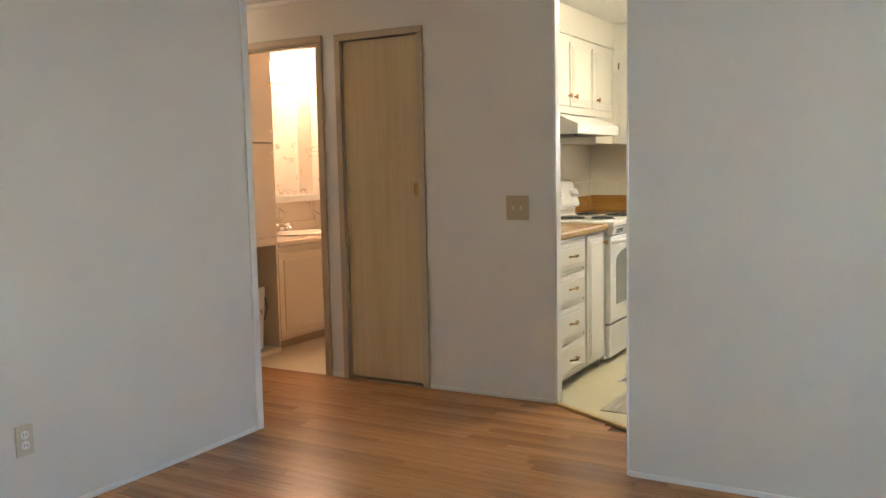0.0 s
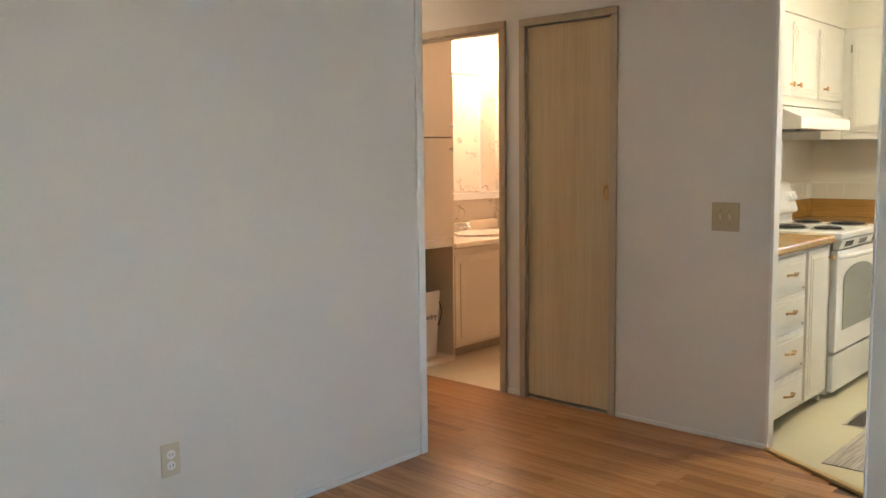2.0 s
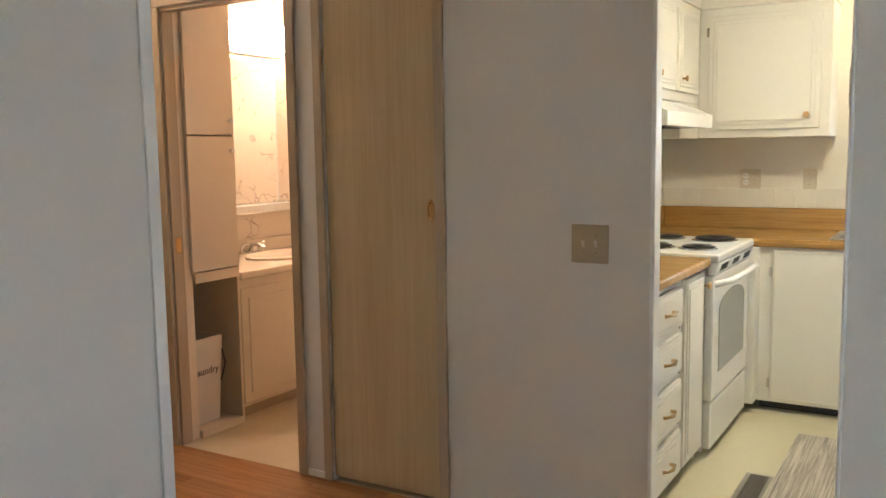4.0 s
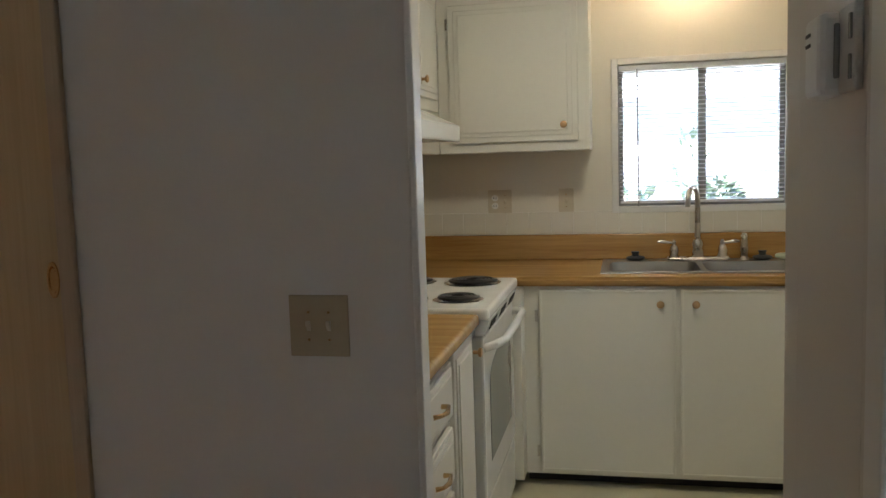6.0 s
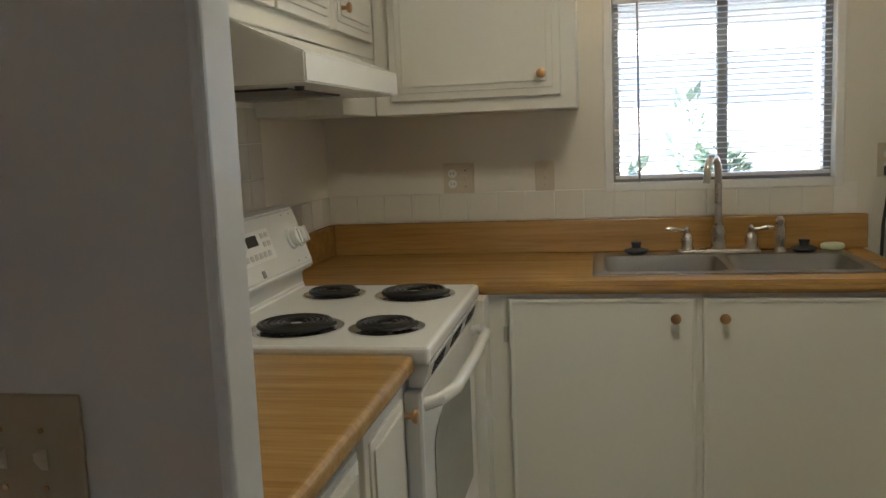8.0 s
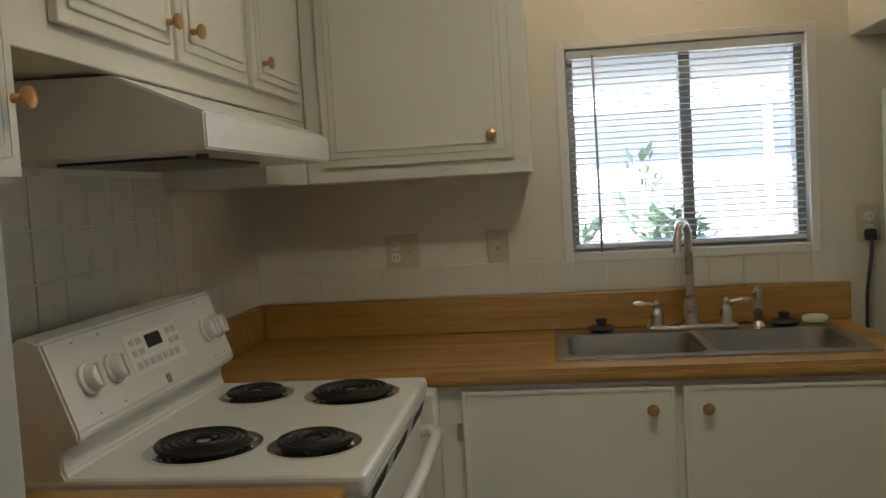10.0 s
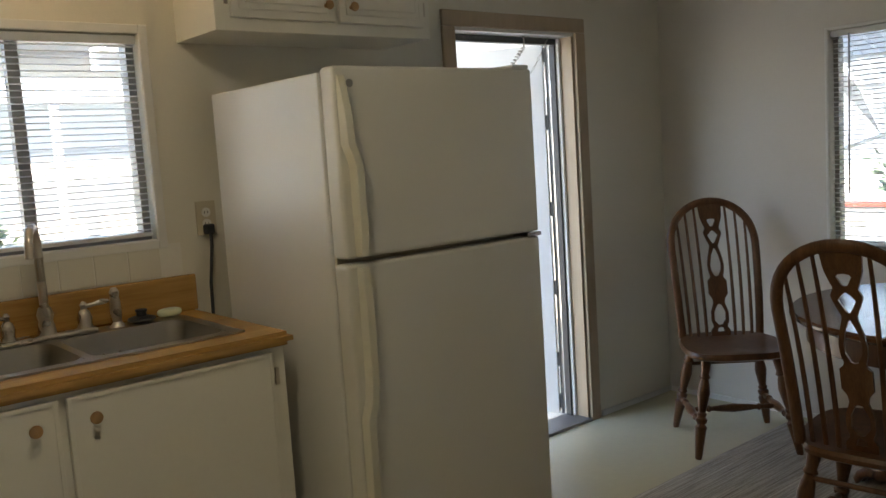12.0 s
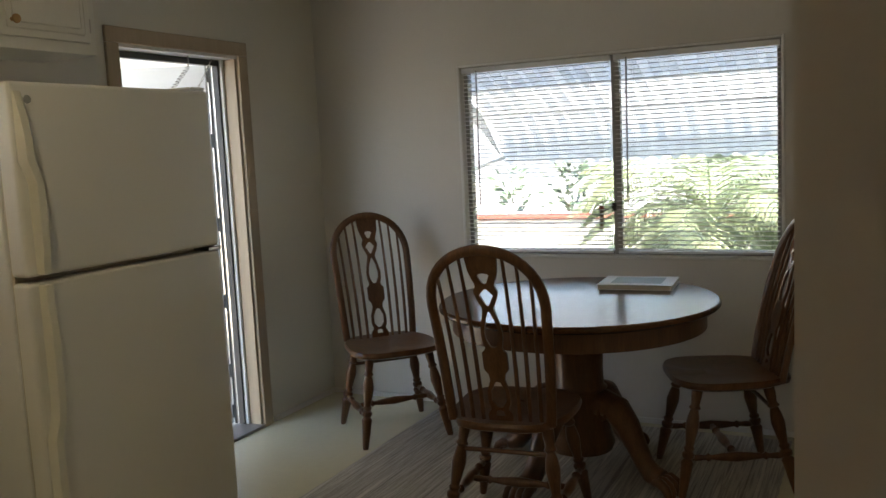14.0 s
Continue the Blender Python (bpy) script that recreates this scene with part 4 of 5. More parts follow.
def window_x(name, hole, x0, x1, label):
    """A sliding window in a wall that runs along y, seen from -x."""
    y0, y1, z0, z1 = hole
    w = thing(name, (x1, (y0 + y1) / 2, z0), label, "window", kind="structure")
    f, ym = 0.022, -1.726
    fr_bm = box(x0 + 0.05, x1, y0, y0 + f, z0, z1)
    box(x0 + 0.05, x1, y1 - f, y1, z0, z1, 0, fr_bm)
    box(x0 + 0.05, x1, y0 + f, y1 - f, z0, z0 + f, 0, fr_bm)
    box(x0 + 0.05, x1, y0 + f, y1 - f, z1 - f, z1, 0, fr_bm)
    part("window_frame", fr_bm, ALU, w)
    part("meeting_stile", box(x0 + 0.055, x1 - 0.01, ym - 0.02, ym + 0.02, z0 + f, z1 - f), ALU, w)
    part("window_latch", box(x0 + 0.045, x0 + 0.055, ym + 0.01, ym + 0.03, 1.06, 1.10), BLACK, w)
    for a, b in ((y0 + f, ym - 0.02), (ym + 0.02, y1 - f)):
        p = part("pane", box(x1 - 0.030, x1 - 0.026, a, b, z0 + f, z1 - f), GLASS, w)
        p.visible_shadow = False
    t = 0.014
    for a, b, c, e in ((y0 - t, y0, z0 - t, z1 + t), (y1, y1 + t, z0 - t, z1 + t), (y0, y1, z1, z1 + t), (y0, y1, z0 - t, z0)):
        part("casing", box(x0 - 0.010, x0 - 0.001, a, b, c, e, 0.003), TRIMW, w)
    return w


window_y("window_kitchen", KWIN, 0.0, 0.11, "aluminium sliding window over the kitchen sink")
window_x("window_dining", DWIN, 4.66, 4.76, "wide aluminium sliding window beside the dining table")
# Unseen opening, added to hold the south fill lamp.
ws = thing("window_living_south", (1.4, -9.05, 0.85), "unseen living room window with one plain pane", "window", kind="structure")
part("pane", box(1.0, 1.8, -9.064, -9.06, 0.85, 1.85), GLASS, ws).visible_shadow = False
# Unseen slab, added to block the sun from the south opening.
structure("sun_block_south", box(-1.5, 5.0, -11.6, -9.101, 2.05, 2.12), CEIL, "unseen flat slab added to keep sun out of the south window", "roof")
wl = thing("window_living_east", (5.05, -4.6, 0.85), "unseen living room window with one plain pane", "window", kind="structure")
part("pane", box(5.06, 5.064, -5.1, -4.1, 0.85, 1.85), GLASS, wl).visible_shadow = False


def blind(name, axis, a0, a1, d, z0, z1, n, wand, label):
    """A slatted blind; axis is the way the slats run, d the place of their middle."""
    mid = (a0 + a1) / 2
    b = thing(name, (mid, d, z0) if axis == "x" else (d, mid, z0), label, "window blind", "window blinds")
    half = (a1 - a0) / 2

    def bx(u0, u1, e0, e1, za, zb, bev=0.0):
        return box(u0, u1, d + e0, d + e1, za, zb, bev) if axis == "x" else box(d + e0, d + e1, u0, u1, za, zb, bev)
    part("head_rail", bx(a0, a1, -0.014, 0.014, z1 - 0.028, z1 - 0.001, 0.002), SLAT, b)
    part("bottom_rail", bx(a0 + 0.004, a1 - 0.004, -0.012, 0.012, z0 + 0.003, z0 + 0.016, 0.003), SLAT, b)
    bm = bmesh.new()
    prof = [(-0.0125, -0.0012), (-0.006, 0.0012), (0.0, 0.002), (0.006, 0.0012), (0.0125, -0.0012)]
    rows = []
    for u in (-half + 0.004, half - 0.004):
        for lift in (0, -0.0005):
            rows.append([bm.verts.new((u, e, z + lift) if axis == "x" else (e, u, z + lift)) for e, z in prof])
    for k in range(4):
        bm.faces.new((rows[0][k], rows[0][k + 1], rows[2][k + 1], rows[2][k]))
        bm.faces.new((rows[1][k], rows[3][k], rows[3][k + 1], rows[1][k + 1]))
    me = bpy.data.meshes.new("slat")
    bm.to_mesh(me)
    bm.free()
    me.materials.append(SLAT)
    step = (z1 - 0.035 - z0 - 0.025) / (n - 1)
    for i in range(n):
        z = z0 + 0.025 + i * step
        piece("slat", me, b, (mid, d, z) if axis == "x" else (d, mid, z))
    for u in (a0 + half * 0.25, a1 - half * 0.25):
        part("ladder_cord", bx(u - 0.0006, u + 0.0006, -0.0135, -0.0125, z0 + 0.01, z1 - 0.02), SLAT, b)
    u, zl = wand
    p0 = (u, d - 0.022, z1 - 0.02) if axis == "x" else (d - 0.022, u, z1 - 0.02)
    p1 = (u + 0.004, d - 0.024, zl) if axis == "x" else (d - 0.024, u + 0.004, zl)
    part("wand", rod(p0, p1, 0.004, 0.004, 8), ALU, b, "clear grey tilt wand")
    return b


blind("window_blind", "x", 1.10, 1.85, 0.022, 1.175, 1.833, 31, (1.185, 1.14), "white slatted blind, open, over the kitchen sink")
blind("window_blind", "y", -1.710, -0.917, 4.682, 0.848, 1.821, 43, (-1.006, 1.09), "white slatted blind, open, on the dining window")
blind("window_blind", "y", -2.487, -1.730, 4.682, 0.848, 1.821, 43, (-1.795, 1.095), "white slatted blind, open, on the dining window")

# ---- bathroom ----
ln = thing("linen_cabinet", (-1.86, -2.24, 0), "white built-in linen cabinet with an open niche below", "cabinet")
LX = -1.58
part("side_panel", box(-2.148, LX, -2.075, -2.06, 0.0, 2.25), VANITY, ln)
part("side_panel", box(-2.148, LX - 0.02, -2.422, -2.355, 0.0, 2.25), VANITY, ln)
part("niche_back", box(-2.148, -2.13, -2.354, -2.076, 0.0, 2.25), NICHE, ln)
part("niche_floor", box(-2.129, LX, -2.354, -2.076, 0.0, 0.035), VANITY, ln)
part("niche_top", box(-2.129, LX, -2.354, -2.076, 0.77, 0.82), VANITY, ln)
for z0, z1 in ((0.825, 1.478), (1.486, 2.20)):
    d = part("cabinet_door", box(LX - 0.016, LX + 0.004, -2.37, -2.06, z0, z1, 0.004), VANITY, ln)
    m, n = between((LX + 0.004, -2.095, z0 + 0.07 if z0 > 1.4 else z1 - 0.07), (LX + 0.1, -2.095, z0 + 0.07 if z0 > 1.4 else z1 - 0.07))
    part("knob", lathe([(0.006, 0), (0.006, 0.012), (0.014, 0.018), (0.010, 0.026), (0, 0.027)], m, 14), TRIMW, d, "white knob", smooth=True)
hm = thing("laundry_hamper", (-1.8, -2.25, 0.036), "off-white cloth laundry hamper standing in the niche", "hamper")
bm = bmesh.new()
lo = [(-1.99, -2.335), (-1.655, -2.335), (-1.655, -2.165), (-1.99, -2.165)]
hi = [(-2.0, -2.35), (-1.645, -2.35), (-1.645, -2.135), (-2.0, -2.135)]
inn = [(-1.99, -2.34), (-1.655, -2.34), (-1.655, -2.145), (-1.99, -2.145)]
ra = [bm.verts.new((x, y, 0.037)) for x, y in lo]
rb = [bm.verts.new((x, y, 0.475)) for x, y in hi]
rc = [bm.verts.new((x, y, 0.475)) for x, y in inn]
rd = [bm.verts.new((x, y, 0.12)) for x, y in lo]
bm.faces.new(ra[::-1])
for a, b in ((ra, rb), (rb, rc), (rc, rd)):
    for k in range(4):
        bm.faces.new((a[k], a[(k + 1) % 4], b[(k + 1) % 4], b[k]))
bm.faces.new(rd)
bmesh.ops.recalc_face_normals(bm, faces=bm.faces)
part("basket", bm, HAMPER, hm)
part("rope_handle", tube([(-1.645, -2.14, 0.40), (-1.635, -2.13, 0.33), (-1.632, -2.15, 0.28), (-1.64, -2.16, 0.24)], 0.004, 6), INK, hm)
tx = bpy.data.curves.new("lettering", "FONT")
tx.body, tx.size, tx.extrude, tx.align_x = "laundry", 0.052, 0.0006, "CENTER"
word = new("lettering", tx)
word.data.materials.append(INK)
word.parent = hm
word.matrix_local = Matrix.Translation((-1.646 + 1.8, -2.245 + 2.25, 0.255)) @ pose(0, 0, 0, 90, 0, 90)

va = thing("bathroom_vanity", (-1.86, -1.5, 0), "cream painted bathroom vanity with a moulded basin top", "vanity")
part("body", box(-2.148, LX - 0.02, -2.058, -0.915, 0.07, 0.745), VANITY, va)
part("toe_kick", box(-2.148, LX - 0.07, -2.058, -0.915, 0.0, 0.069), TAN, va)
for y0, y1 in ((-2.05, -1.52), (-1.51, -0.93)):
    d = part("cabinet_door", box(LX - 0.019, LX - 0.002, y0, y1, 0.09, 0.70, 0.004), VANITY, va)
    part("panel", box(LX - 0.0018, LX + 0.004, y0 + 0.05, y1 - 0.05, 0.14, 0.65, 0.005), VANITY, d)
part("top", box(-2.148, LX + 0.015, -2.058, -0.912, 0.746, 0.79, 0.012, None, 3), BASIN, va)
part("basin_rim", lathe([(0.20, 0.0), (0.205, 0.012), (0.195, 0.02), (0.17, 0.012), (0.10, 0.004), (0.02, 0.003)], pose(-1.84, -1.45, 0.7905) @ Matrix.Diagonal((0.85, 1.15, 1, 1)), 32), BASIN, va, "raised oval basin", smooth=True)
part("backsplash", box(-2.148, -2.13, -2.058, -0.912, 0.791, 0.87, 0.003), BASIN, va)
bf = thing("bathroom_faucet", (-2.06, -1.45, 0.79), "chrome bathroom basin faucet", "faucet")
part("base", box(-2.10, -2.05, -1.53, -1.37, 0.7915, 0.815, 0.006), CHROME, bf)
part("spout", tube([(-2.075, -1.45, 0.815), (-2.06, -1.45, 0.85), (-2.0, -1.45, 0.855), (-1.96, -1.45, 0.835)], [0.014, 0.013, 0.011, 0.010], 10), CHROME, bf, smooth=True)
for y in (-1.52, -1.38):
    part("lever", tube([(-2.075, y, 0.815), (-2.075, y, 0.845), (-2.05, y + 0.03, 0.862)], [0.012, 0.010, 0.006], 10), CHROME, bf, smooth=True)
mi = thing("bathroom_mirror", (-2.14, -1.6, 1.09), "frameless bathroom mirror above the vanity", "mirror")
part("glass", box(-2.148, -2.142, -2.057, -1.115, 1.095, 1.955), MIRROR, mi)
part("edge_trim", box(-2.148, -2.139, -1.114, -1.10, 1.095, 1.955), TRIMW, mi)
structure("trim_bath_ledge", box(-2.148, -2.06, -2.057, -0.912, 1.035, 1.085, 0.004), TRIMW, "white painted ledge under the mirror", "ledge")
vl = thing("vanity_light", (-2.14, -1.35, 1.97), "frosted vanity lamp bar above the mirror, lit", "wall lamp")
part("mount", box(-2.148, -2.12, -1.75, -1.06, 1.985, 2.17, 0.005), TRIMW, vl)
for y in (-1.66, -1.42, -1.18):
    part("shade", lathe([(0.035, 0.0), (0.062, -0.03), (0.072, -0.10), (0.076, -0.155), (0.0, -0.15)], pose(-2.045, y, 2.165), 20), BULB, vl, "glowing frosted glass shade", smooth=True)
    part("arm", rod((-2.119, y, 2.15), (-2.05, y, 2.167), 0.010), BRASS, vl)
tb = thing("towel_bar", (-0.82, -1.6, 1.62), "white towel bar on the papered bathroom wall", "towel bar")
part("bar", rod((-0.86, -2.0, 1.60), (-0.86, -1.15, 1.60), 0.010), TRIMW, tb)
for y in (-2.0, -1.15):
    part("bracket", box(-0.875, -0.791, y - 0.015, y + 0.015, 1.575, 1.625, 0.004), TRIMW, tb)

# ---- rugs and floor register ----
def rug(name, x0, x1, y0, y1, label, turn):
    """A woven rug with a slightly uneven edge; its stripes run across local x."""
    lx, ly = (x1 - x0, y1 - y0) if not turn else (y1 - y0, x1 - x0)
    ob_bm = bmesh.new()
    n = 40
    rng = random.Random(5)
    grid = [[None] * 3 for _ in range(n + 1)]
    for i in range(n + 1):
        for j in range(3):
            wob = rng.uniform(-0.002, 0.002) if j != 1 else 0
            grid[i][j] = ob_bm.verts.new(((i / n - 0.5) * lx, (j / 2 - 0.5) * ly + wob, 0.007 + rng.uniform(-0.0008, 0.0008)))
    for i in range(n):
        for j in range(2):
            ob_bm.faces.new((grid[i][j], grid[i + 1][j], grid[i + 1][j + 1], grid[i][j + 1]))
    ex = bmesh.ops.extrude_face_region(ob_bm, geom=ob_bm.faces[:])
    for v in ex["geom"]:
        if isinstance(v, bmesh.types.BMVert):
            v.co.z = 0.0005
    bmesh.ops.recalc_face_normals(ob_bm, faces=ob_bm.faces)
    ob = part(name, ob_bm, RUG, None, label, category="rug")
    ob.matrix_world = pose((x0 + x1) / 2, (y0 + y1) / 2, 0.0, 0, 0, 90 if turn else 0)
    return ob


rug("runner_rug", 0.955, 1.60, -2.51, -0.94, "grey and cream woven runner rug before the sink", True)
rug("area_rug", 2.55, 4.585, -2.54, -0.755, "grey striped woven rug under the dining table", False)
rg = thing("floor_register", (0.90, -1.72, 0), "metal floor register with slots beside the runner", "floor vent")
part("frame", box(0.84, 0.952, -1.885, -1.565, 0.0005, 0.005, 0.002), STEEL, rg)
for i in range(24):
    y = -1.87 + i * 0.0122
    part("slot", box(0.86, 0.935, y, y + 0.006, 0.0052, 0.0058), INK, rg)

# ---- dining furniture ----
def lerp_rows(rows, t):
    for (a, va_), (b, vb) in zip(rows, rows[1:]):
        if a <= t <= b:
            k = (t - a) / (b - a)
            return va_ + (vb - va_) * k
    return rows[-1][1]


LEG = [(0.0, 0.012), (0.02, 0.015), (0.14, 0.019), (0.29, 0.024), (0.32, 0.026), (0.35, 0.017), (0.37, 0.024), (0.40, 0.025), (0.42, 0.017), (0.45, 0.022), (0.47, 0.016), (0.55, 0.021), (0.66, 0.027), (0.74, 0.022), (0.79, 0.016), (0.81, 0.024), (0.84, 0.017), (0.92, 0.021), (1.0, 0.022)]


def dining_chair():
    """A bow-back oak chair that faces +x, its base at the origin."""
    c = new("dining_chair")
    SZ = 0.455
    # saddle seat
    bm = bmesh.new()
    n = 40
    ring = []
    for i in range(n):
        a = 2 * math.pi * i / n
        cx, sy = math.cos(a), math.sin(a)
        x = 0.225 * math.copysign(abs(cx) ** 0.62, cx)
        y = 0.225 * math.copysign(abs(sy) ** 0.62, sy) * (1.0 + 0.05 * x / 0.2)
        if cx < -0.80 and abs(sy) < 0.6:
            x -= 0.022
        ring.append((x, y))
    rows = []
    for k, z in ((0.90, SZ - 0.036), (0.985, SZ - 0.026), (1.0, SZ - 0.012), (0.975, SZ), (0.86, SZ - 0.002), (0.6, SZ - 0.010), (0.3, SZ - 0.012)):
        rows.append([bm.verts.new((x * k, y * k, z + (0.007 if k < 0.9 and x > 0.1 and abs(y) < 0.05 and z > SZ - 0.02 else 0))) for x, y in ring])
    for r0, r1 in zip(rows, rows[1:]):
        for i in range(n):
            bm.faces.new((r0[i], r0[(i + 1) % n], r1[(i + 1) % n], r1[i]))
    bm.faces.new(rows[0][::-1])
    bm.faces.new(rows[-1])
    part("seat", bm, OAK, c, "saddle-shaped wooden seat", smooth=True)
    feet, tops = {}, {}
    for sx in (-1, 1):
        for sy in (-1, 1):
            f = Vector((0.218 * sx - 0.008 * (sx < 0), 0.217 * sy, 0.0))
            t = Vector((0.135 * sx, 0.150 * sy, SZ - 0.03))
            feet[sx, sy], tops[sx, sy] = f, t
            part("leg", turned(f, t, LEG, 14), OAK, c, smooth=True)
    at = lambda sx, sy, h: feet[sx, sy].lerp(tops[sx, sy], h)
    bulge = [(0, 0.009), (0.10, 0.013), (0.18, 0.010), (0.21, 0.017), (0.24, 0.010), (0.34, 0.015), (0.5, 0.020), (0.66, 0.015), (0.76, 0.010), (0.79, 0.017), (0.82, 0.010), (0.90, 0.013), (1, 0.009)]
    for sy in (-1, 1):
        part("stretcher", turned(at(-1, sy, 0.36), at(1, sy, 0.36), bulge, 12), OAK, c, smooth=True)
    part("stretcher", turned(at(-1, -1, 0.36).lerp(at(1, -1, 0.36), 0.5), at(-1, 1, 0.36).lerp(at(1, 1, 0.36), 0.5), bulge, 12), OAK, c, smooth=True)
    part("rung", rod(at(-1, -1, 0.77), at(-1, 1, 0.77), 0.0085), OAK, c, smooth=True)
    # bow back, leaning away from the seat
    H, X0, LEAN = 1.072, -0.185, 0.175

    def lean(z):
        k = (z - SZ) / (H - SZ)
        return X0 - LEAN * (0.55 * k + 0.45 * k * k)
    pts = []
    zs = 0.87
    for i in range(9):
        z = SZ - 0.01 + (zs - SZ + 0.01) * i / 8
        w = 0.178 + 0.020 * (i / 8) ** 0.8
        pts.append((lean(z), -w, z))
    for i in range(1, 20):
        a = math.pi * i / 20
        z = zs + (H - zs) * math.sin(a) ** 0.9
        pts.append((lean(z), -0.198 * math.cos(a), z))
    for p in reversed(pts[:9]):
        pts.append((p[0], -p[1], p[2]))
    part("bow", tube(pts, 0.0185, 10, None, 0.72, (1, 0, 0.2)), OAK, c, "bent wooden bow", smooth=True)

    def bow_z(y):
        a = math.acos(max(-1, min(1, -y / 0.198)))
        return zs + (H - zs) * math.sin(a) ** 0.9
    for s in (-1, 1):
        for y0, y1 in ((0.066, 0.074), (0.104, 0.118), (0.142, 0.160)):
            z1 = bow_z(y1) - 0.008
            sp = [(lean(SZ + (z1 - SZ) * k / 6) + 0.006 * (1 - k / 6), s * (y0 + (y1 - y0) * k / 6), SZ - 0.01 + (z1 - SZ + 0.01) * k / 6) for k in range(7)]
            part("spindle", tube(sp, [0.0075, 0.008, 0.008, 0.0075, 0.007, 0.0065, 0.006], 8), OAK, c, smooth=True)
    outer_w = [(0, 0.044), (0.04, 0.046), (0.07, 0.030), (0.11, 0.040), (0.18, 0.040), (0.25, 0.026), (0.29, 0.030), (0.31, 0.044), (0.42, 0.044), (0.44, 0.028), (0.49, 0.036), (0.54, 0.038), (0.60, 0.032), (0.68, 0.019), (0.73, 0.032), (0.78, 0.043), (0.82, 0.032), (0.85, 0.040), (0.90, 0.050), (1.0, 0.056)]
    inner_w = [(0, 0), (0.03, 0), (0.032, 0.016), (0.06, 0.012), (0.065, 0), (0.08, 0), (0.085, 0.010), (0.12, 0.026), (0.18, 0.026), (0.235, 0.010), (0.24, 0), (0.45, 0), (0.455, 0.010), (0.50, 0.023), (0.54, 0.025), (0.61, 0.017), (0.66, 0.004), (0.665, 0), (0.70, 0), (0.705, 0.006), (0.76, 0.024), (0.79, 0.010), (0.80, 0), (0.83, 0), (0.835, 0.008), (0.875, 0.020), (0.885, 0.016), (0.89, 0), (1.0, 0)]
    bm = bmesh.new()
    stops = sorted({i / 60 for i in range(61)} | {t for t, _ in inner_w})
    ztop = H - 0.008

    def splat_row(t):
        z = SZ - 0.006 + (ztop - SZ) * t
        x = lean(z) + 0.004
        o, i = lerp_rows(outer_w, t), lerp_rows(inner_w, t)
        return x, z, o, i
    th = 0.0055
    for t0, t1 in zip(stops, stops[1:]):
        a, b = splat_row(t0), splat_row(t1)
        for s in (-1, 1):
            q = [(a[0], s * a[3], a[1]), (a[0], s * a[2], a[1]), (b[0], s * b[2], b[1]), (b[0], s * b[3], b[1])]
            fr_ = [bm.verts.new((x + th, y, z)) for x, y, z in q]
            bk = [bm.verts.new((x - th, y, z)) for x, y, z in q]
            bm.faces.new(fr_)
            bm.faces.new(bk[::-1])
            bm.faces.new((fr_[1], bk[1], bk[2], fr_[2]))
            if a[3] > 0 or b[3] > 0:
                bm.faces.new((fr_[3], bk[3], bk[0], fr_[0]))
    bmesh.ops.remove_doubles(bm, verts=bm.verts, dist=0.0003)
    bmesh.ops.recalc_face_normals(bm, faces=bm.faces)
    part("splat", bm, OAK, c, "pierced carved back splat")
    return tagged(c, "dark oak bow-back dining chair on the rug by the table", "chair", "chairs round the table")


CHAIR1 = pose(4.157, -0.70, 0.003, 0, 0, 227)
CHAIR2 = pose(3.37, -1.69, 0.0075, 0, 0, 6)
CHAIR3 = pose(4.07, -2.315, 0.0075, 0, 0, 114)
chair = dining_chair()
chair.matrix_world = CHAIR2
ch = copy_thing(chair, CHAIR1)
tagged(ch, "dark oak bow-back dining chair in the bare room corner")
ch = copy_thing(chair, CHAIR3)
tagged(ch, "dark oak bow-back dining chair turned to the table by the wall")

TX, TY, TR = 3.92, -1.755, 0.578
tab = thing("dining_table", (TX, TY, 0), "round dark oak pedestal table with carved feet", "table")
for s in (-1, 1):
    bm = lathe([(0.05, 0.722), (TR - 0.045, 0.722), (TR - 0.03, 0.726), (TR - 0.012, 0.732), (TR, 0.742), (TR, 0.752), (TR - 0.008, 0.760), (0.05, 0.760)], pose(TX, TY, 0), 72)
    cut = bmesh.ops.bisect_plane(bm, geom=bm.verts[:] + bm.edges[:] + bm.faces[:], plane_co=(TX, TY + s * 0.0007, 0), plane_no=(0, -s, 0), clear_outer=True)
    bmesh.ops.holes_fill(bm, edges=[e for e in bm.edges if e.is_boundary], sides=0)
    part("tabletop", bm, OAKTOP, tab, "half of the split round top", smooth=True)
part("apron", lathe([(TR - 0.075, 0.645), (TR - 0.055, 0.65), (TR - 0.055, 0.721), (TR - 0.09, 0.721)], pose(TX, TY, 0), 64), OAK, tab, smooth=True)
part("pedestal", lathe([(0.10, 0.105), (0.135, 0.12), (0.145, 0.15), (0.13, 0.20), (0.115, 0.30), (0.110, 0.37), (0.118, 0.385), (0.104, 0.40), (0.100, 0.47), (0.104, 0.545), (0.116, 0.555), (0.116, 0.568), (0.105, 0.575), (0.116, 0.583), (0.116, 0.597), (0.106, 0.604), (0.120, 0.615), (0.160, 0.632), (0.19, 0.644)], pose(TX, TY, 0), 40), OAK, tab, "turned pedestal with rings", smooth=True)
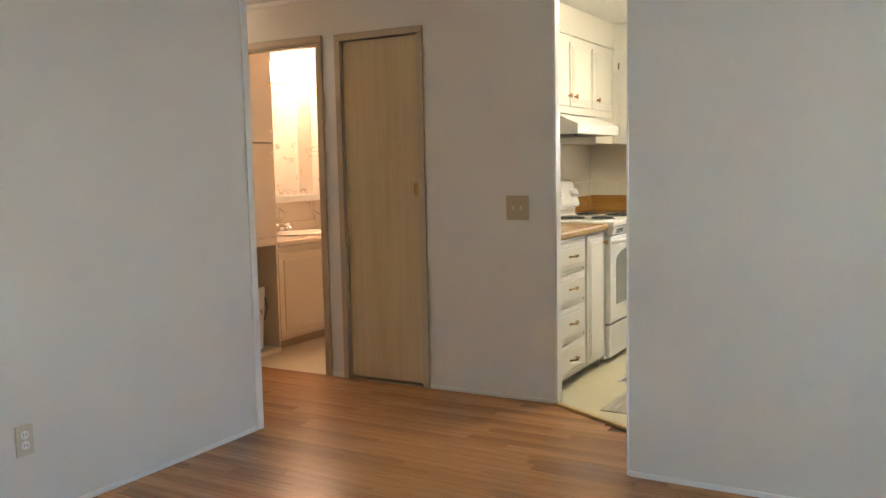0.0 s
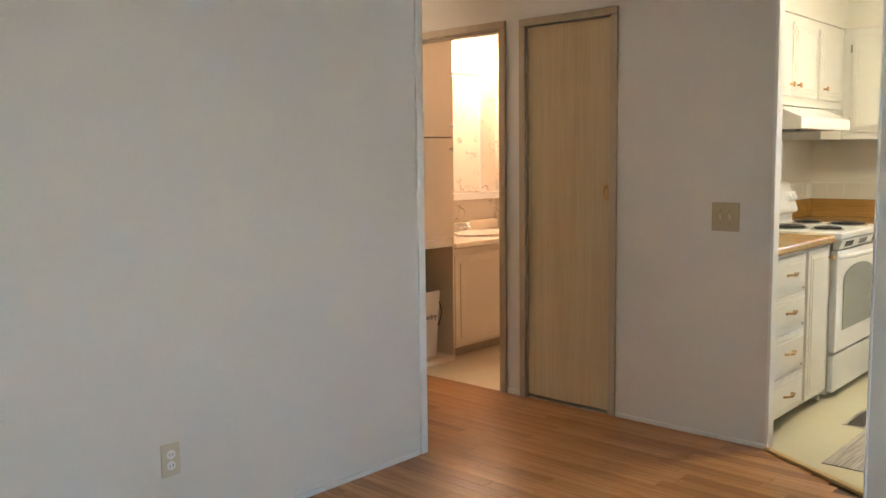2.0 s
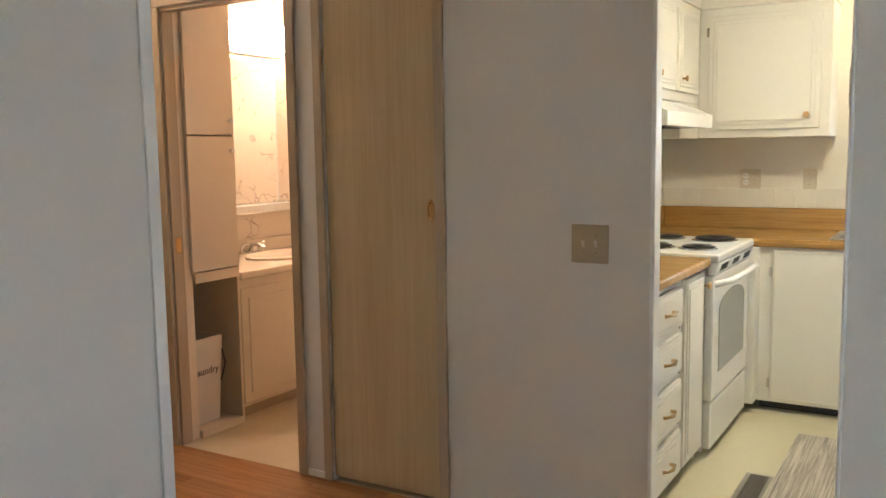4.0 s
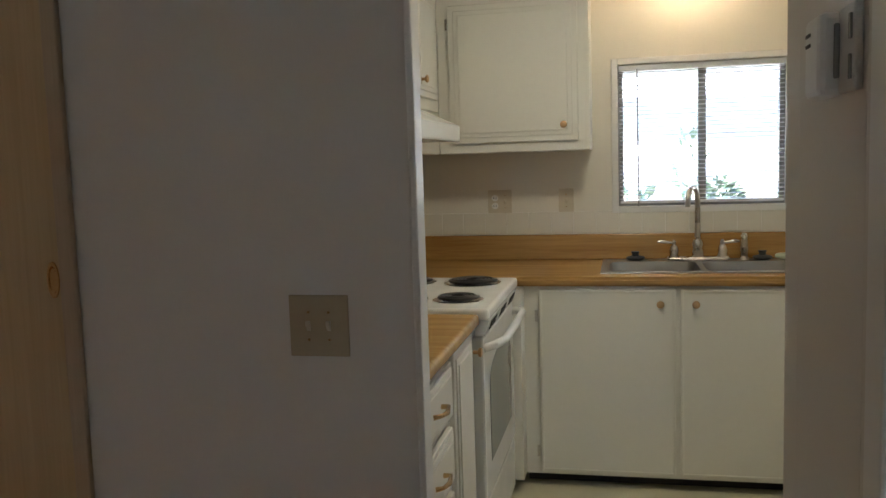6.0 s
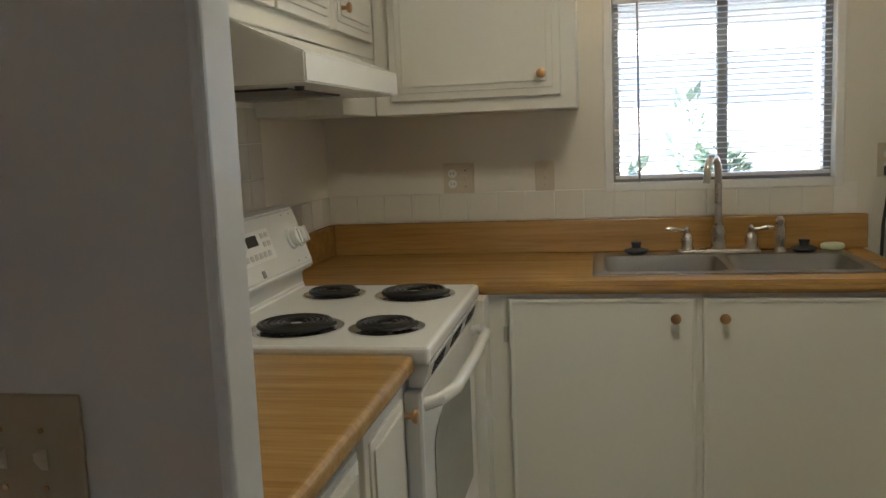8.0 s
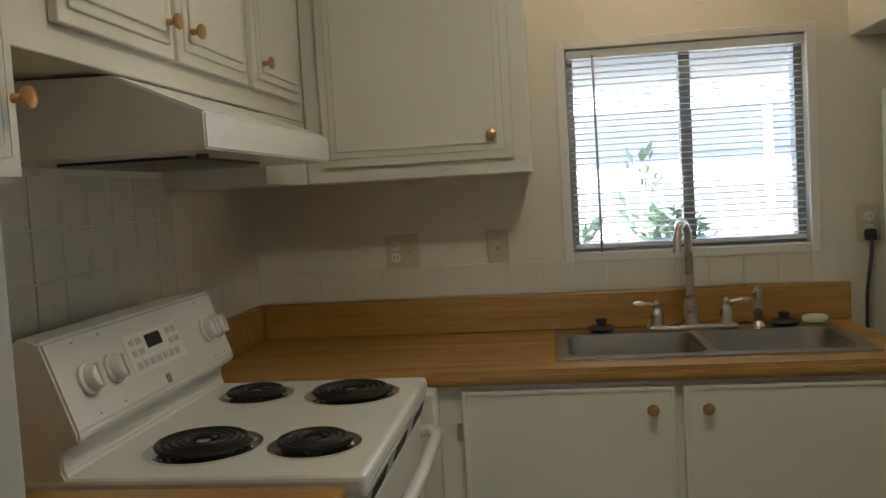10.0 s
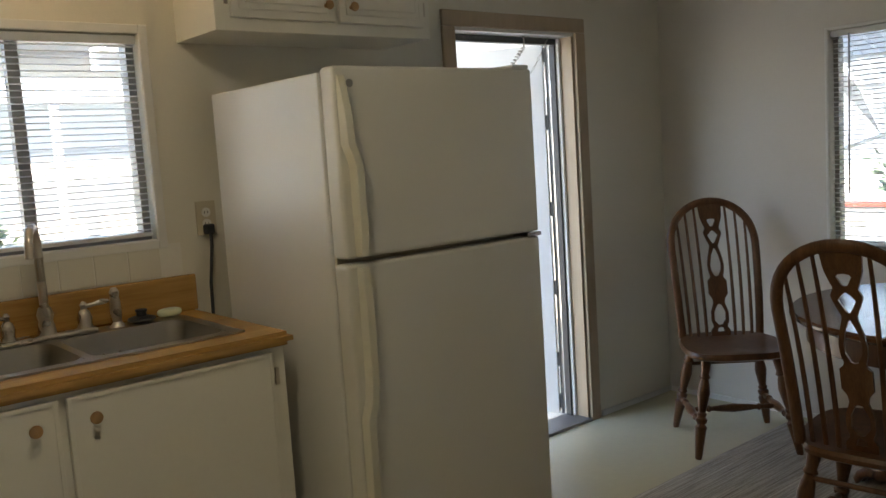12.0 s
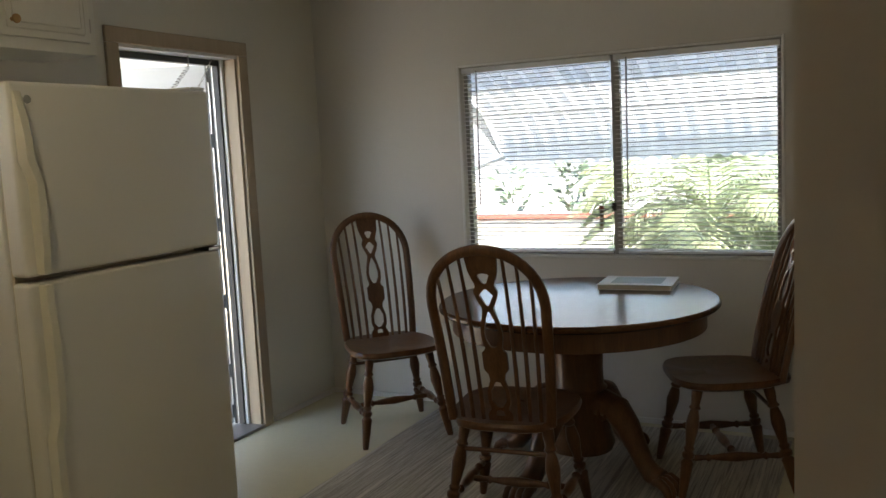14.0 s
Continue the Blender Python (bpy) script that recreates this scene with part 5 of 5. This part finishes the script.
for k in range(4):
    a = radians(-18 + 90 * k)
    u = Vector((math.cos(a), math.sin(a), 0))
    prof = [(0.075, 0.31), (0.13, 0.335), (0.185, 0.315), (0.235, 0.255), (0.275, 0.18), (0.31, 0.115), (0.345, 0.078), (0.385, 0.066)]
    pts = [Vector((TX, TY, 0)) + u * q + Vector((0, 0, z)) for q, z in prof]
    foot = part("foot", tube(pts, [0.055, 0.064, 0.066, 0.058, 0.048, 0.044, 0.048, 0.046], 14, None, 0.85, (0, 0, 1)), OAK, tab, "carved scrolled foot", smooth=True)
    side = Vector((-u.y, u.x, 0))
    for s in (-1, 1):
        scroll = [Vector((TX, TY, 0)) + u * (0.155 + 0.035 * math.cos(q) * (1 - q / 9)) + side * (s * 0.056) + Vector((0, 0, 0.30 + 0.035 * math.sin(q) * (1 - q / 9))) for q in (0.45 * n for n in range(16))]
        part("scroll", tube(scroll, 0.009, 8), OAK, foot, smooth=True)
    for j in (-1.5, -0.5, 0.5, 1.5):
        p = Vector((TX, TY, 0)) + u * 0.375 + side * (0.024 * j)
        q = (u + side * 0.12 * j).normalized()
        part("toe", tube([p + Vector((0, 0, 0.062)), p + q * 0.028 + Vector((0, 0, 0.066)), p + q * 0.055 + Vector((0, 0, 0.050)), p + q * 0.070 + Vector((0, 0, 0.026)), p + q * 0.074 + Vector((0, 0, 0.010))], [0.018, 0.021, 0.019, 0.016, 0.006], 10), OAK, foot, smooth=True)
bk = thing("picture_book", (4.275, -1.93, 0.761), "large pale picture book lying on the dining table", "book")


def turned_box(cx, cy, turn, w, d, z0, z1, bev):
    b = box(-w / 2, w / 2, -d / 2, d / 2, z0, z1, bev)
    bmesh.ops.transform(b, matrix=pose(cx, cy, 0, 0, 0, turn), verts=b.verts)
    return b


part("pages", turned_box(4.275, -1.93, 4, 0.24, 0.31, 0.7635, 0.780, 0.0), BOOKP, bk)
part("cover", turned_box(4.275, -1.93, 4, 0.252, 0.325, 0.7803, 0.7835, 0.001), BOOKC, bk)
part("cover", turned_box(4.275, -1.93, 4, 0.252, 0.325, 0.7602, 0.7632, 0.001), BOOKC, bk)
part("cover_picture", turned_box(4.275, -1.93, 4, 0.16, 0.22, 0.7838, 0.7843, 0.0), BOOKG, bk, "grey-green picture on the cover")

# ---- back doorway ----
bd = thing("door_back", (3.6, 0.05, 0), "aluminium lining of the back doorway with a metal sill", "door frame", kind="structure")
part("lining", box(3.213, 3.228, 0.0, 0.12, 0.0, 1.904), TAN, bd)
part("lining", box(3.963, 3.977, 0.0, 0.12, 0.0, 1.904), TAN, bd)
part("lining", box(3.213, 3.977, 0.0, 0.12, 1.905, 1.918), TRIMW, bd)
part("sill", box(3.20, 3.977, -0.02, 0.14, 0.0, 0.018, 0.004), ALU, bd, "aluminium sill")
part("storm_frame", box(3.948, 3.9625, 0.070, 0.125, 0.019, 1.903, 0.002), TRIMW, bd)
part("storm_head", box(3.229, 3.947, 0.085, 0.125, 1.875, 1.903, 0.002), DARKALU, bd, "dark head rail")
# Dark strip added in place of the dark gap along the hinges.
part("gap_strip", box(3.936, 3.947, 0.088, 0.122, 0.019, 1.874), DARKALU, bd, "dark strip added to stand for the hinge gap")
sd = new("screen_door")
sd.matrix_world = pose(3.945, 0.14, 0.02, 0, 0, 180 - 64)
tagged(sd, "white solid storm door standing open outside the back doorway", "door")
part("leaf", box(0.022, 0.78, -0.015, 0.015, 0.0, 1.865, 0.004), SCREEN, sd)
part("hinge_rail", box(0.0, 0.012, -0.012, 0.012, 0.0, 1.865), DARKALU, sd, "dark hinge rail")
for z in (0.03, 0.25, 0.62, 1.02, 1.45, 1.78):
    part("hinge", box(0.012, 0.022, -0.010, 0.010, z, z + 0.07), DARKALU, sd)
part("kick_rail", box(0.06, 0.775, -0.022, -0.0155, 0.05, 0.30, 0.003), SCREEN, sd)
part("side_rail", box(0.30, 0.32, -0.019, -0.0155, 0.31, 1.86, 0.001), SCREEN, sd)
chn = thing("door_chain", (3.72, 0.06, 1.9), "spring and steel chain holding the storm door", "door chain")
spr_pts = []
for i in range(141):
    t = i / 140
    a = 2 * math.pi * 13 * t
    spr_pts.append((3.70 - 0.03 * t + 0.011 * math.cos(a), 0.06 + 0.15 * t + 0.011 * math.sin(a), 1.855 - 0.16 * t))
part("spring", tube(spr_pts, 0.0022, 6), STEEL, chn)
part("hook", tube([(3.70, 0.06, 1.907), (3.70, 0.055, 1.88), (3.70, 0.06, 1.855)], 0.004, 8), STEEL, chn)
part("bracket", rod((3.67, 0.21, 1.695), (3.80, 0.33, 1.695), 0.005), STEEL, chn)
p_a, p_b = Vector((3.87, 0.06, 1.905)), Vector((3.80, 0.30, 1.685))
for i in range(16):
    t0, t1 = i / 16, (i + 1.15) / 16
    sag = lambda t: -0.07 * math.sin(math.pi * t)
    c0, c1 = p_a.lerp(p_b, t0) + Vector((0, 0, sag(t0))), p_a.lerp(p_b, t1) + Vector((0, 0, sag(t1)))
    m, n = between(c0, c1)
    m = m @ pose(0, 0, 0, 0, 0, 90 * (i % 2))
    ring = [m @ Vector((0.005 * math.cos(q), 0, n / 2 + n / 2 * math.sin(q))) for q in (2 * math.pi * k / 10 for k in range(10))]
    part("link", tube(ring, 0.0013, 5, None, 1.0, None, True), STEEL, chn)

# ---- outdoors ----
pc = thing("porch_roof", (4.0, 1.2, 2.2), "flat white porch roof over the back door", "porch roof")
part("sheet", box(2.9, 7.0, 0.115, 3.6, 2.25, 2.29), AWN, pc)
part("edge_beam", box(2.9, 7.0, 3.55, 3.6, 2.13, 2.249), ROOFM, pc, "grey edge beam")
for x in (4.6, 6.9):
    part("post", box(x, x + 0.05, 3.55, 3.6, -0.70, 2.129), SIDING, pc)
hn = thing("neighbour_house_north", (3.0, 7.0, -0.7), "white sided neighbouring house with a carport beam", "house")
part("wall", box(-6.0, 12.0, 6.2, 6.4, -0.70, 2.6), SIDING, hn)
for i in range(14):
    z = -0.55 + i * 0.22
    part("siding_board", box(-6.0, 12.0, 6.17, 6.198, z, z + 0.205, 0.004), SIDING, hn)
part("roof", prism([(4.3, 2.55), (4.3, 2.62), (6.9, 3.2), (6.9, 2.6)], "x", -6.2, 12.2), ROOFM, hn, "pale roof")
part("fascia", box(-6.2, 12.2, 3.94, 4.0, 1.93, 2.12), ROOFM, hn, "grey carport beam")
for x in (-1.5, 0.6, 2.72, 4.9, 7.0):
    part("post", box(x - 0.03, x + 0.03, 3.95, 4.01, -0.70, 1.929, 0.006), ROOFM, hn, "slim grey post")
bw = thing("block_wall", (2.5, 4.6, -0.7), "pale low block wall with round openings along the top", "wall")
part("wall", box(-4.0, 10.0, 4.5, 4.62, -0.70, 1.52), BLOCK, bw)
for i in range(34):
    x = -1.0 + i * 0.19
    part("opening", lathe([(0.045, 0), (0.05, 0.012), (0.03, 0.012)], pose(x, 4.4995, 1.40, 90) @ Matrix.Diagonal((1.3, 0.55, 1, 1)), 14), ROOFM, bw)


def leaf_clump(centre, size, n, leaf, seed, upright=0.0):
    """Many small bent leaves scattered in an uneven mound."""
    rng = random.Random(seed)
    bm = bmesh.new()
    for _ in range(n):
        a, h = rng.uniform(0, 2 * math.pi), rng.random()
        r = math.sqrt(rng.random()) * (1 - 0.55 * h) * (0.8 + 0.3 * math.sin(3 * a + seed))
        p = Vector(centre) + Vector((math.cos(a) * r * size[0], math.sin(a) * r * size[1], h * size[2]))
        d = Vector((math.cos(a) + rng.uniform(-0.6, 0.6), math.sin(a) + rng.uniform(-0.6, 0.6), rng.uniform(0.1, 1.0) + upright)).normalized()
        s = d.orthogonal().normalized() if rng.random() < 0.5 else d.cross(Vector((0, 0, 1))).normalized()
        l = leaf * rng.uniform(0.6, 1.3)
        w = l * 0.22
        v = [bm.verts.new(q) for q in (p, p + d * l * 0.5 + s * w, p + d * l, p + d * l * 0.5 - s * w)]
        bm.faces.new(v)
    return bm


def shrub(loc, size, n, leaf, seed, label, upright=0.0):
    s = thing("shrub", loc, label, "shrub")
    x, y, z = loc
    for k in range(5):
        a = k * 1.3 + seed
        part("branch", rod((x, y, z), (x + 0.5 * size[0] * math.cos(a), y + 0.5 * size[1] * math.sin(a), z + 0.7 * size[2]), 0.015, 0.005, 6), TWIG, s)
    part("leaves", leaf_clump((x, y, z + 0.1), size, n, leaf, seed, upright), BUSH, s)


shrub((1.85, 2.95, -0.7), (0.42, 0.4, 1.78), 1500, 0.10, 3, "rounded green shrub outside the kitchen window")
shrub((1.20, 2.5, -0.7), (0.25, 0.25, 1.75), 160, 0.16, 8, "spiky thin shrub outside the kitchen window", 0.6)
shrub((1.68, 3.2, -0.7), (0.25, 0.25, 2.15), 150, 0.13, 12, "sparse tall shrub outside the kitchen window", 0.5)

aw = thing("window_awning", (4.77, -1.8, 1.95), "white corrugated aluminium awning over the dining window", "awning")
bm = bmesh.new()
prof = [(4.775, 1.99), (5.0, 1.90), (5.3, 1.77), (5.6, 1.63), (5.75, 1.55), (5.85, 1.46), (5.90, 1.36), (5.91, 1.29)]
ny = 110
rows = []
for i in range(ny + 1):
    y = -0.62 - 2.5 * i / ny
    wave = 0.012 * math.cos(2 * math.pi * (y + 0.62) / 0.10)
    rows.append([bm.verts.new((x + wave * 0.35, y, z + wave)) for x, z in prof])
for a, b in zip(rows, rows[1:]):
    for k in range(len(prof) - 1):
        bm.faces.new((a[k], a[k + 1], b[k + 1], b[k]))
bmesh.ops.solidify(bm, geom=bm.faces[:], thickness=0.002)
part("sheet", bm, AWN, aw, smooth=True)
for x, z in ((5.0, 1.875), (5.3, 1.745), (5.6, 1.605), (5.86, 1.40)):
    part("cross_bar", box(x - 0.012, x + 0.012, -3.12, -0.62, z - 0.012, z), AWN, aw)
part("side_panel", prism([(4.775, 1.98), (5.6, 1.61), (5.9, 1.33), (5.6, 1.50), (4.775, 1.90)], "y", -0.618, -0.612), AWN, aw)
for y in (-0.64, -3.08):
    part("brace", rod((4.78, y, 1.20), (5.88, y, 1.33), 0.012), AWN, aw)

he = thing("neighbour_house_east", (13.0, 0, -0.7), "white neighbouring house with a low roof", "house")
part("wall", box(13.0, 13.2, -10, 14, -0.70, 2.0), SIDING, he)
part("roof", prism([(12.5, 2.0), (12.5, 2.1), (17, 3.3), (17, 2.0)], "y", -10.5, 14.5), ROOFM, he)
for y in (3.6, -2.3, -7.0):
    part("window", box(12.93, 12.99, y, y + 1.0, 0.55, 1.1), GREY, he)
ge = thing("garden_wall", (9.0, 0, -0.7), "pale low block wall with a red-brown coping", "wall")
part("wall", box(9.0, 9.2, -8, 10, -0.70, 0.62), BLOCK, ge)
part("coping", box(8.97, 9.23, -8, 10, 0.621, 0.665, 0.01), REDM, ge, "red-brown coping")
ac = thing("air_conditioner", (7.9, 0.10, -0.7), "grey outdoor air conditioner with louvres", "air conditioner")
part("body", box(7.6, 8.2, -0.20, 0.40, -0.70, 0.55, 0.02), ROOFM, ac)
for i in range(9):
    part("louvre", box(7.58, 7.602, -0.16, 0.36, -0.46 + i * 0.1, -0.41 + i * 0.1), GREY, ac)
shrub((10.5, 0.45, -0.7), (0.5, 0.5, 2.0), 420, 0.14, 21, "small tree beyond the garden wall")
shrub((10.5, 1.2, -0.7), (0.4, 0.4, 1.7), 200, 0.14, 25, "small bush beyond the garden wall")


def palm(loc, height, n, length, seed):
    p = thing("palm", loc, "feathery palm with arching fronds outside the dining window", "palm tree")
    x, y, z = loc
    rng = random.Random(seed)
    prof_t = []
    for i in range(15):
        prof_t.append((0.085 - 0.02 * i / 14 + (0.012 if i % 2 else 0), height * i / 14))
    part("trunk", lathe(prof_t, pose(x, y, z), 14), TWIG, p)
    top = Vector((x, y, z + height))
    bm = bmesh.new()
    for f in range(n):
        a = 2.399 * f + rng.uniform(-0.2, 0.2)
        up = radians(78 - 88 * f / n + rng.uniform(-6, 6))
        u = Vector((math.cos(a), math.sin(a), 0))
        L = length * rng.uniform(0.8, 1.15)
        pos, ang, pts = top.copy(), up, []
        seg = 26
        for i in range(seg + 1):
            pts.append(pos.copy())
            pos = pos + (u * math.cos(ang) + Vector((0, 0, math.sin(ang)))) * (L / seg)
            ang -= radians(3.2 + 1.6 * i / seg)
        tube(pts[::2], [0.009 - 0.0075 * i / 13 for i in range(14)], 5, bm)
        side = Vector((-u.y, u.x, 0))
        for i in range(3, seg):
            d = (pts[i + 1] - pts[i - 1]).normalized() if i < seg else u
            ll = L * 0.30 * math.sin(math.pi * (i / seg) ** 0.75) + 0.05
            for s in (-1, 1):
                for h in (0.0, 0.5):
                    base_p = pts[i].lerp(pts[min(i + 1, seg)], h)
                    dr_ = (side * s * 0.9 + d * 0.75 + Vector((0, 0, -0.10 + rng.uniform(-0.12, 0.12)))).normalized()
                    tip = base_p + dr_ * ll + Vector((0, 0, -0.25 * ll))
                    mid_ = base_p + dr_ * ll * 0.5
                    w = d * 0.006
                    v = [bm.verts.new(q) for q in (base_p - w * 0.6, base_p + w * 0.6, mid_ + w, tip, mid_ - w)]
                    bm.faces.new(v)
    part("fronds", bm, PALM, p, "arching feathery fronds")


palm((6.95, -1.80, -0.7), 1.45, 44, 1.2, 4)
palm((8.0, -3.3, -0.7), 1.5, 28, 1.3, 9)
hang = thing("hanging_tag", (4.71, -1.645, 0.97), "small dark tag with a red end on the window", "tag")
part("stick", box(4.700, 4.704, -1.654, -1.634, 0.97, 1.062, 0.001), TWIG, hang)
part("cap", box(4.699, 4.705, -1.656, -1.632, 1.063, 1.087, 0.001), REDM, hang, "red end")

# ---- tiles ----
tw = structure("tiled_splashback", box(0.0012, 0.004, -2.422, -0.655, 1.037, 1.447), TILEG, "cream painted wall tiles behind the stove", "tiles")
OFF[tw.name] = Vector()


def tile_mesh(axis):
    b = box(0, 0.004, -0.0525, 0.0525, -0.0525, 0.0525, 0.0012, None, 1) if axis == "x" else box(-0.0525, 0.0525, -0.004, 0, -0.0525, 0.0525, 0.0012, None, 1)
    me = bpy.data.meshes.new("tile")
    b.to_mesh(me)
    b.free()
    me.materials.append(TILE)
    return me


tmx, tmy = tile_mesh("x"), tile_mesh("y")
for i in range(16):
    for j in range(4):
        yy = -0.71 - 0.1085 * i
        if yy > -2.33:
            piece("tile", tmx, tw, (0.0035, yy, 1.0925 + j * 0.1085))
tr = structure("tile_row", box(0.006, 1.93, -0.004, -0.0012, 1.037, 1.147), TILEG, "one row of cream painted tiles above the worktop", "tiles")
OFF[tr.name] = Vector()
for i in range(18):
    xx = 0.065 + 0.1085 * i
    if xx < 1.88:
        piece("tile", tmy, tr, (xx, -0.0035, 1.0925))
trl = structure("tile_row_side", box(0.0012, 0.004, -0.654, -0.006, 1.037, 1.147), TILEG, "one row of cream painted tiles above the worktop", "tiles")
OFF[trl.name] = Vector()
for i in range(6):
    piece("tile", tmx, trl, (0.0035, -0.065 - 0.1085 * i, 1.0925))

# ---- laminate planks: those near the opening singly, the rest joined ----
OFF[living_floor.name] = Vector()
ROWH = 0.066
rng = random.Random(11)
lengths = (0.45, 0.62, 0.80)
plank_meshes = {}
for L in lengths:
    b = box(-L / 2 + 0.0005, L / 2 - 0.0005, -ROWH / 2 + 0.0004, ROWH / 2 - 0.0004, -0.0078, 0.0, 0.0006, None, 1)
    me = bpy.data.meshes.new("plank")
    b.to_mesh(me)
    b.free()
    me.materials.append(LAM)
    plank_meshes[L] = me
vv, ff = [], []
count = 0
row = 0
y = SW - 0.001 - ROWH / 2
while y > -8.95:
    x = -3.0 + rng.uniform(-0.4, 0.0)
    while x < 5.0:
        L = rng.choice(lengths)
        cx = x + L / 2
        x += L
        inside = not (cx > 1.40 and y > -3.33) and not (-0.9 > cx and y < -3.5) and -3.2 < cx < 5.0
        near_opening = cx > 0.64 and y > -3.0 and (y > -2.49 - 0.557 * (cx - 0.70) + 0.03)
        if not inside:
            continue
        if cx - L / 2 > 0.72 and near_opening:
            continue
        if count < 290 and -1.9 < cx < 1.9 and y > -5.6:
            piece("plank", plank_meshes[L], living_floor, (cx, y, 0.0))
            count += 1
        else:
            a, b2, c0, c1 = cx - L / 2 + 0.0005, cx + L / 2 - 0.0005, y - ROWH / 2 + 0.0004, y + ROWH / 2 - 0.0004
            k = len(vv)
            vv += [(a, c0, 0.0), (b2, c0, 0.0), (b2, c1, 0.0), (a, c1, 0.0), (a, c0, -0.0078), (b2, c0, -0.0078), (b2, c1, -0.0078), (a, c1, -0.0078)]
            ff += [(k, k + 1, k + 2, k + 3), (k, k + 4, k + 5, k + 1), (k + 1, k + 5, k + 6, k + 2), (k + 2, k + 6, k + 7, k + 3), (k + 3, k + 7, k + 4, k)]
    y -= ROWH
me = bpy.data.meshes.new("planks")
me.from_pydata(vv, [], ff)
me.materials.append(LAM)
rest = new("planks", me)
rest.parent = living_floor
tagged(rest, kind="stuff")
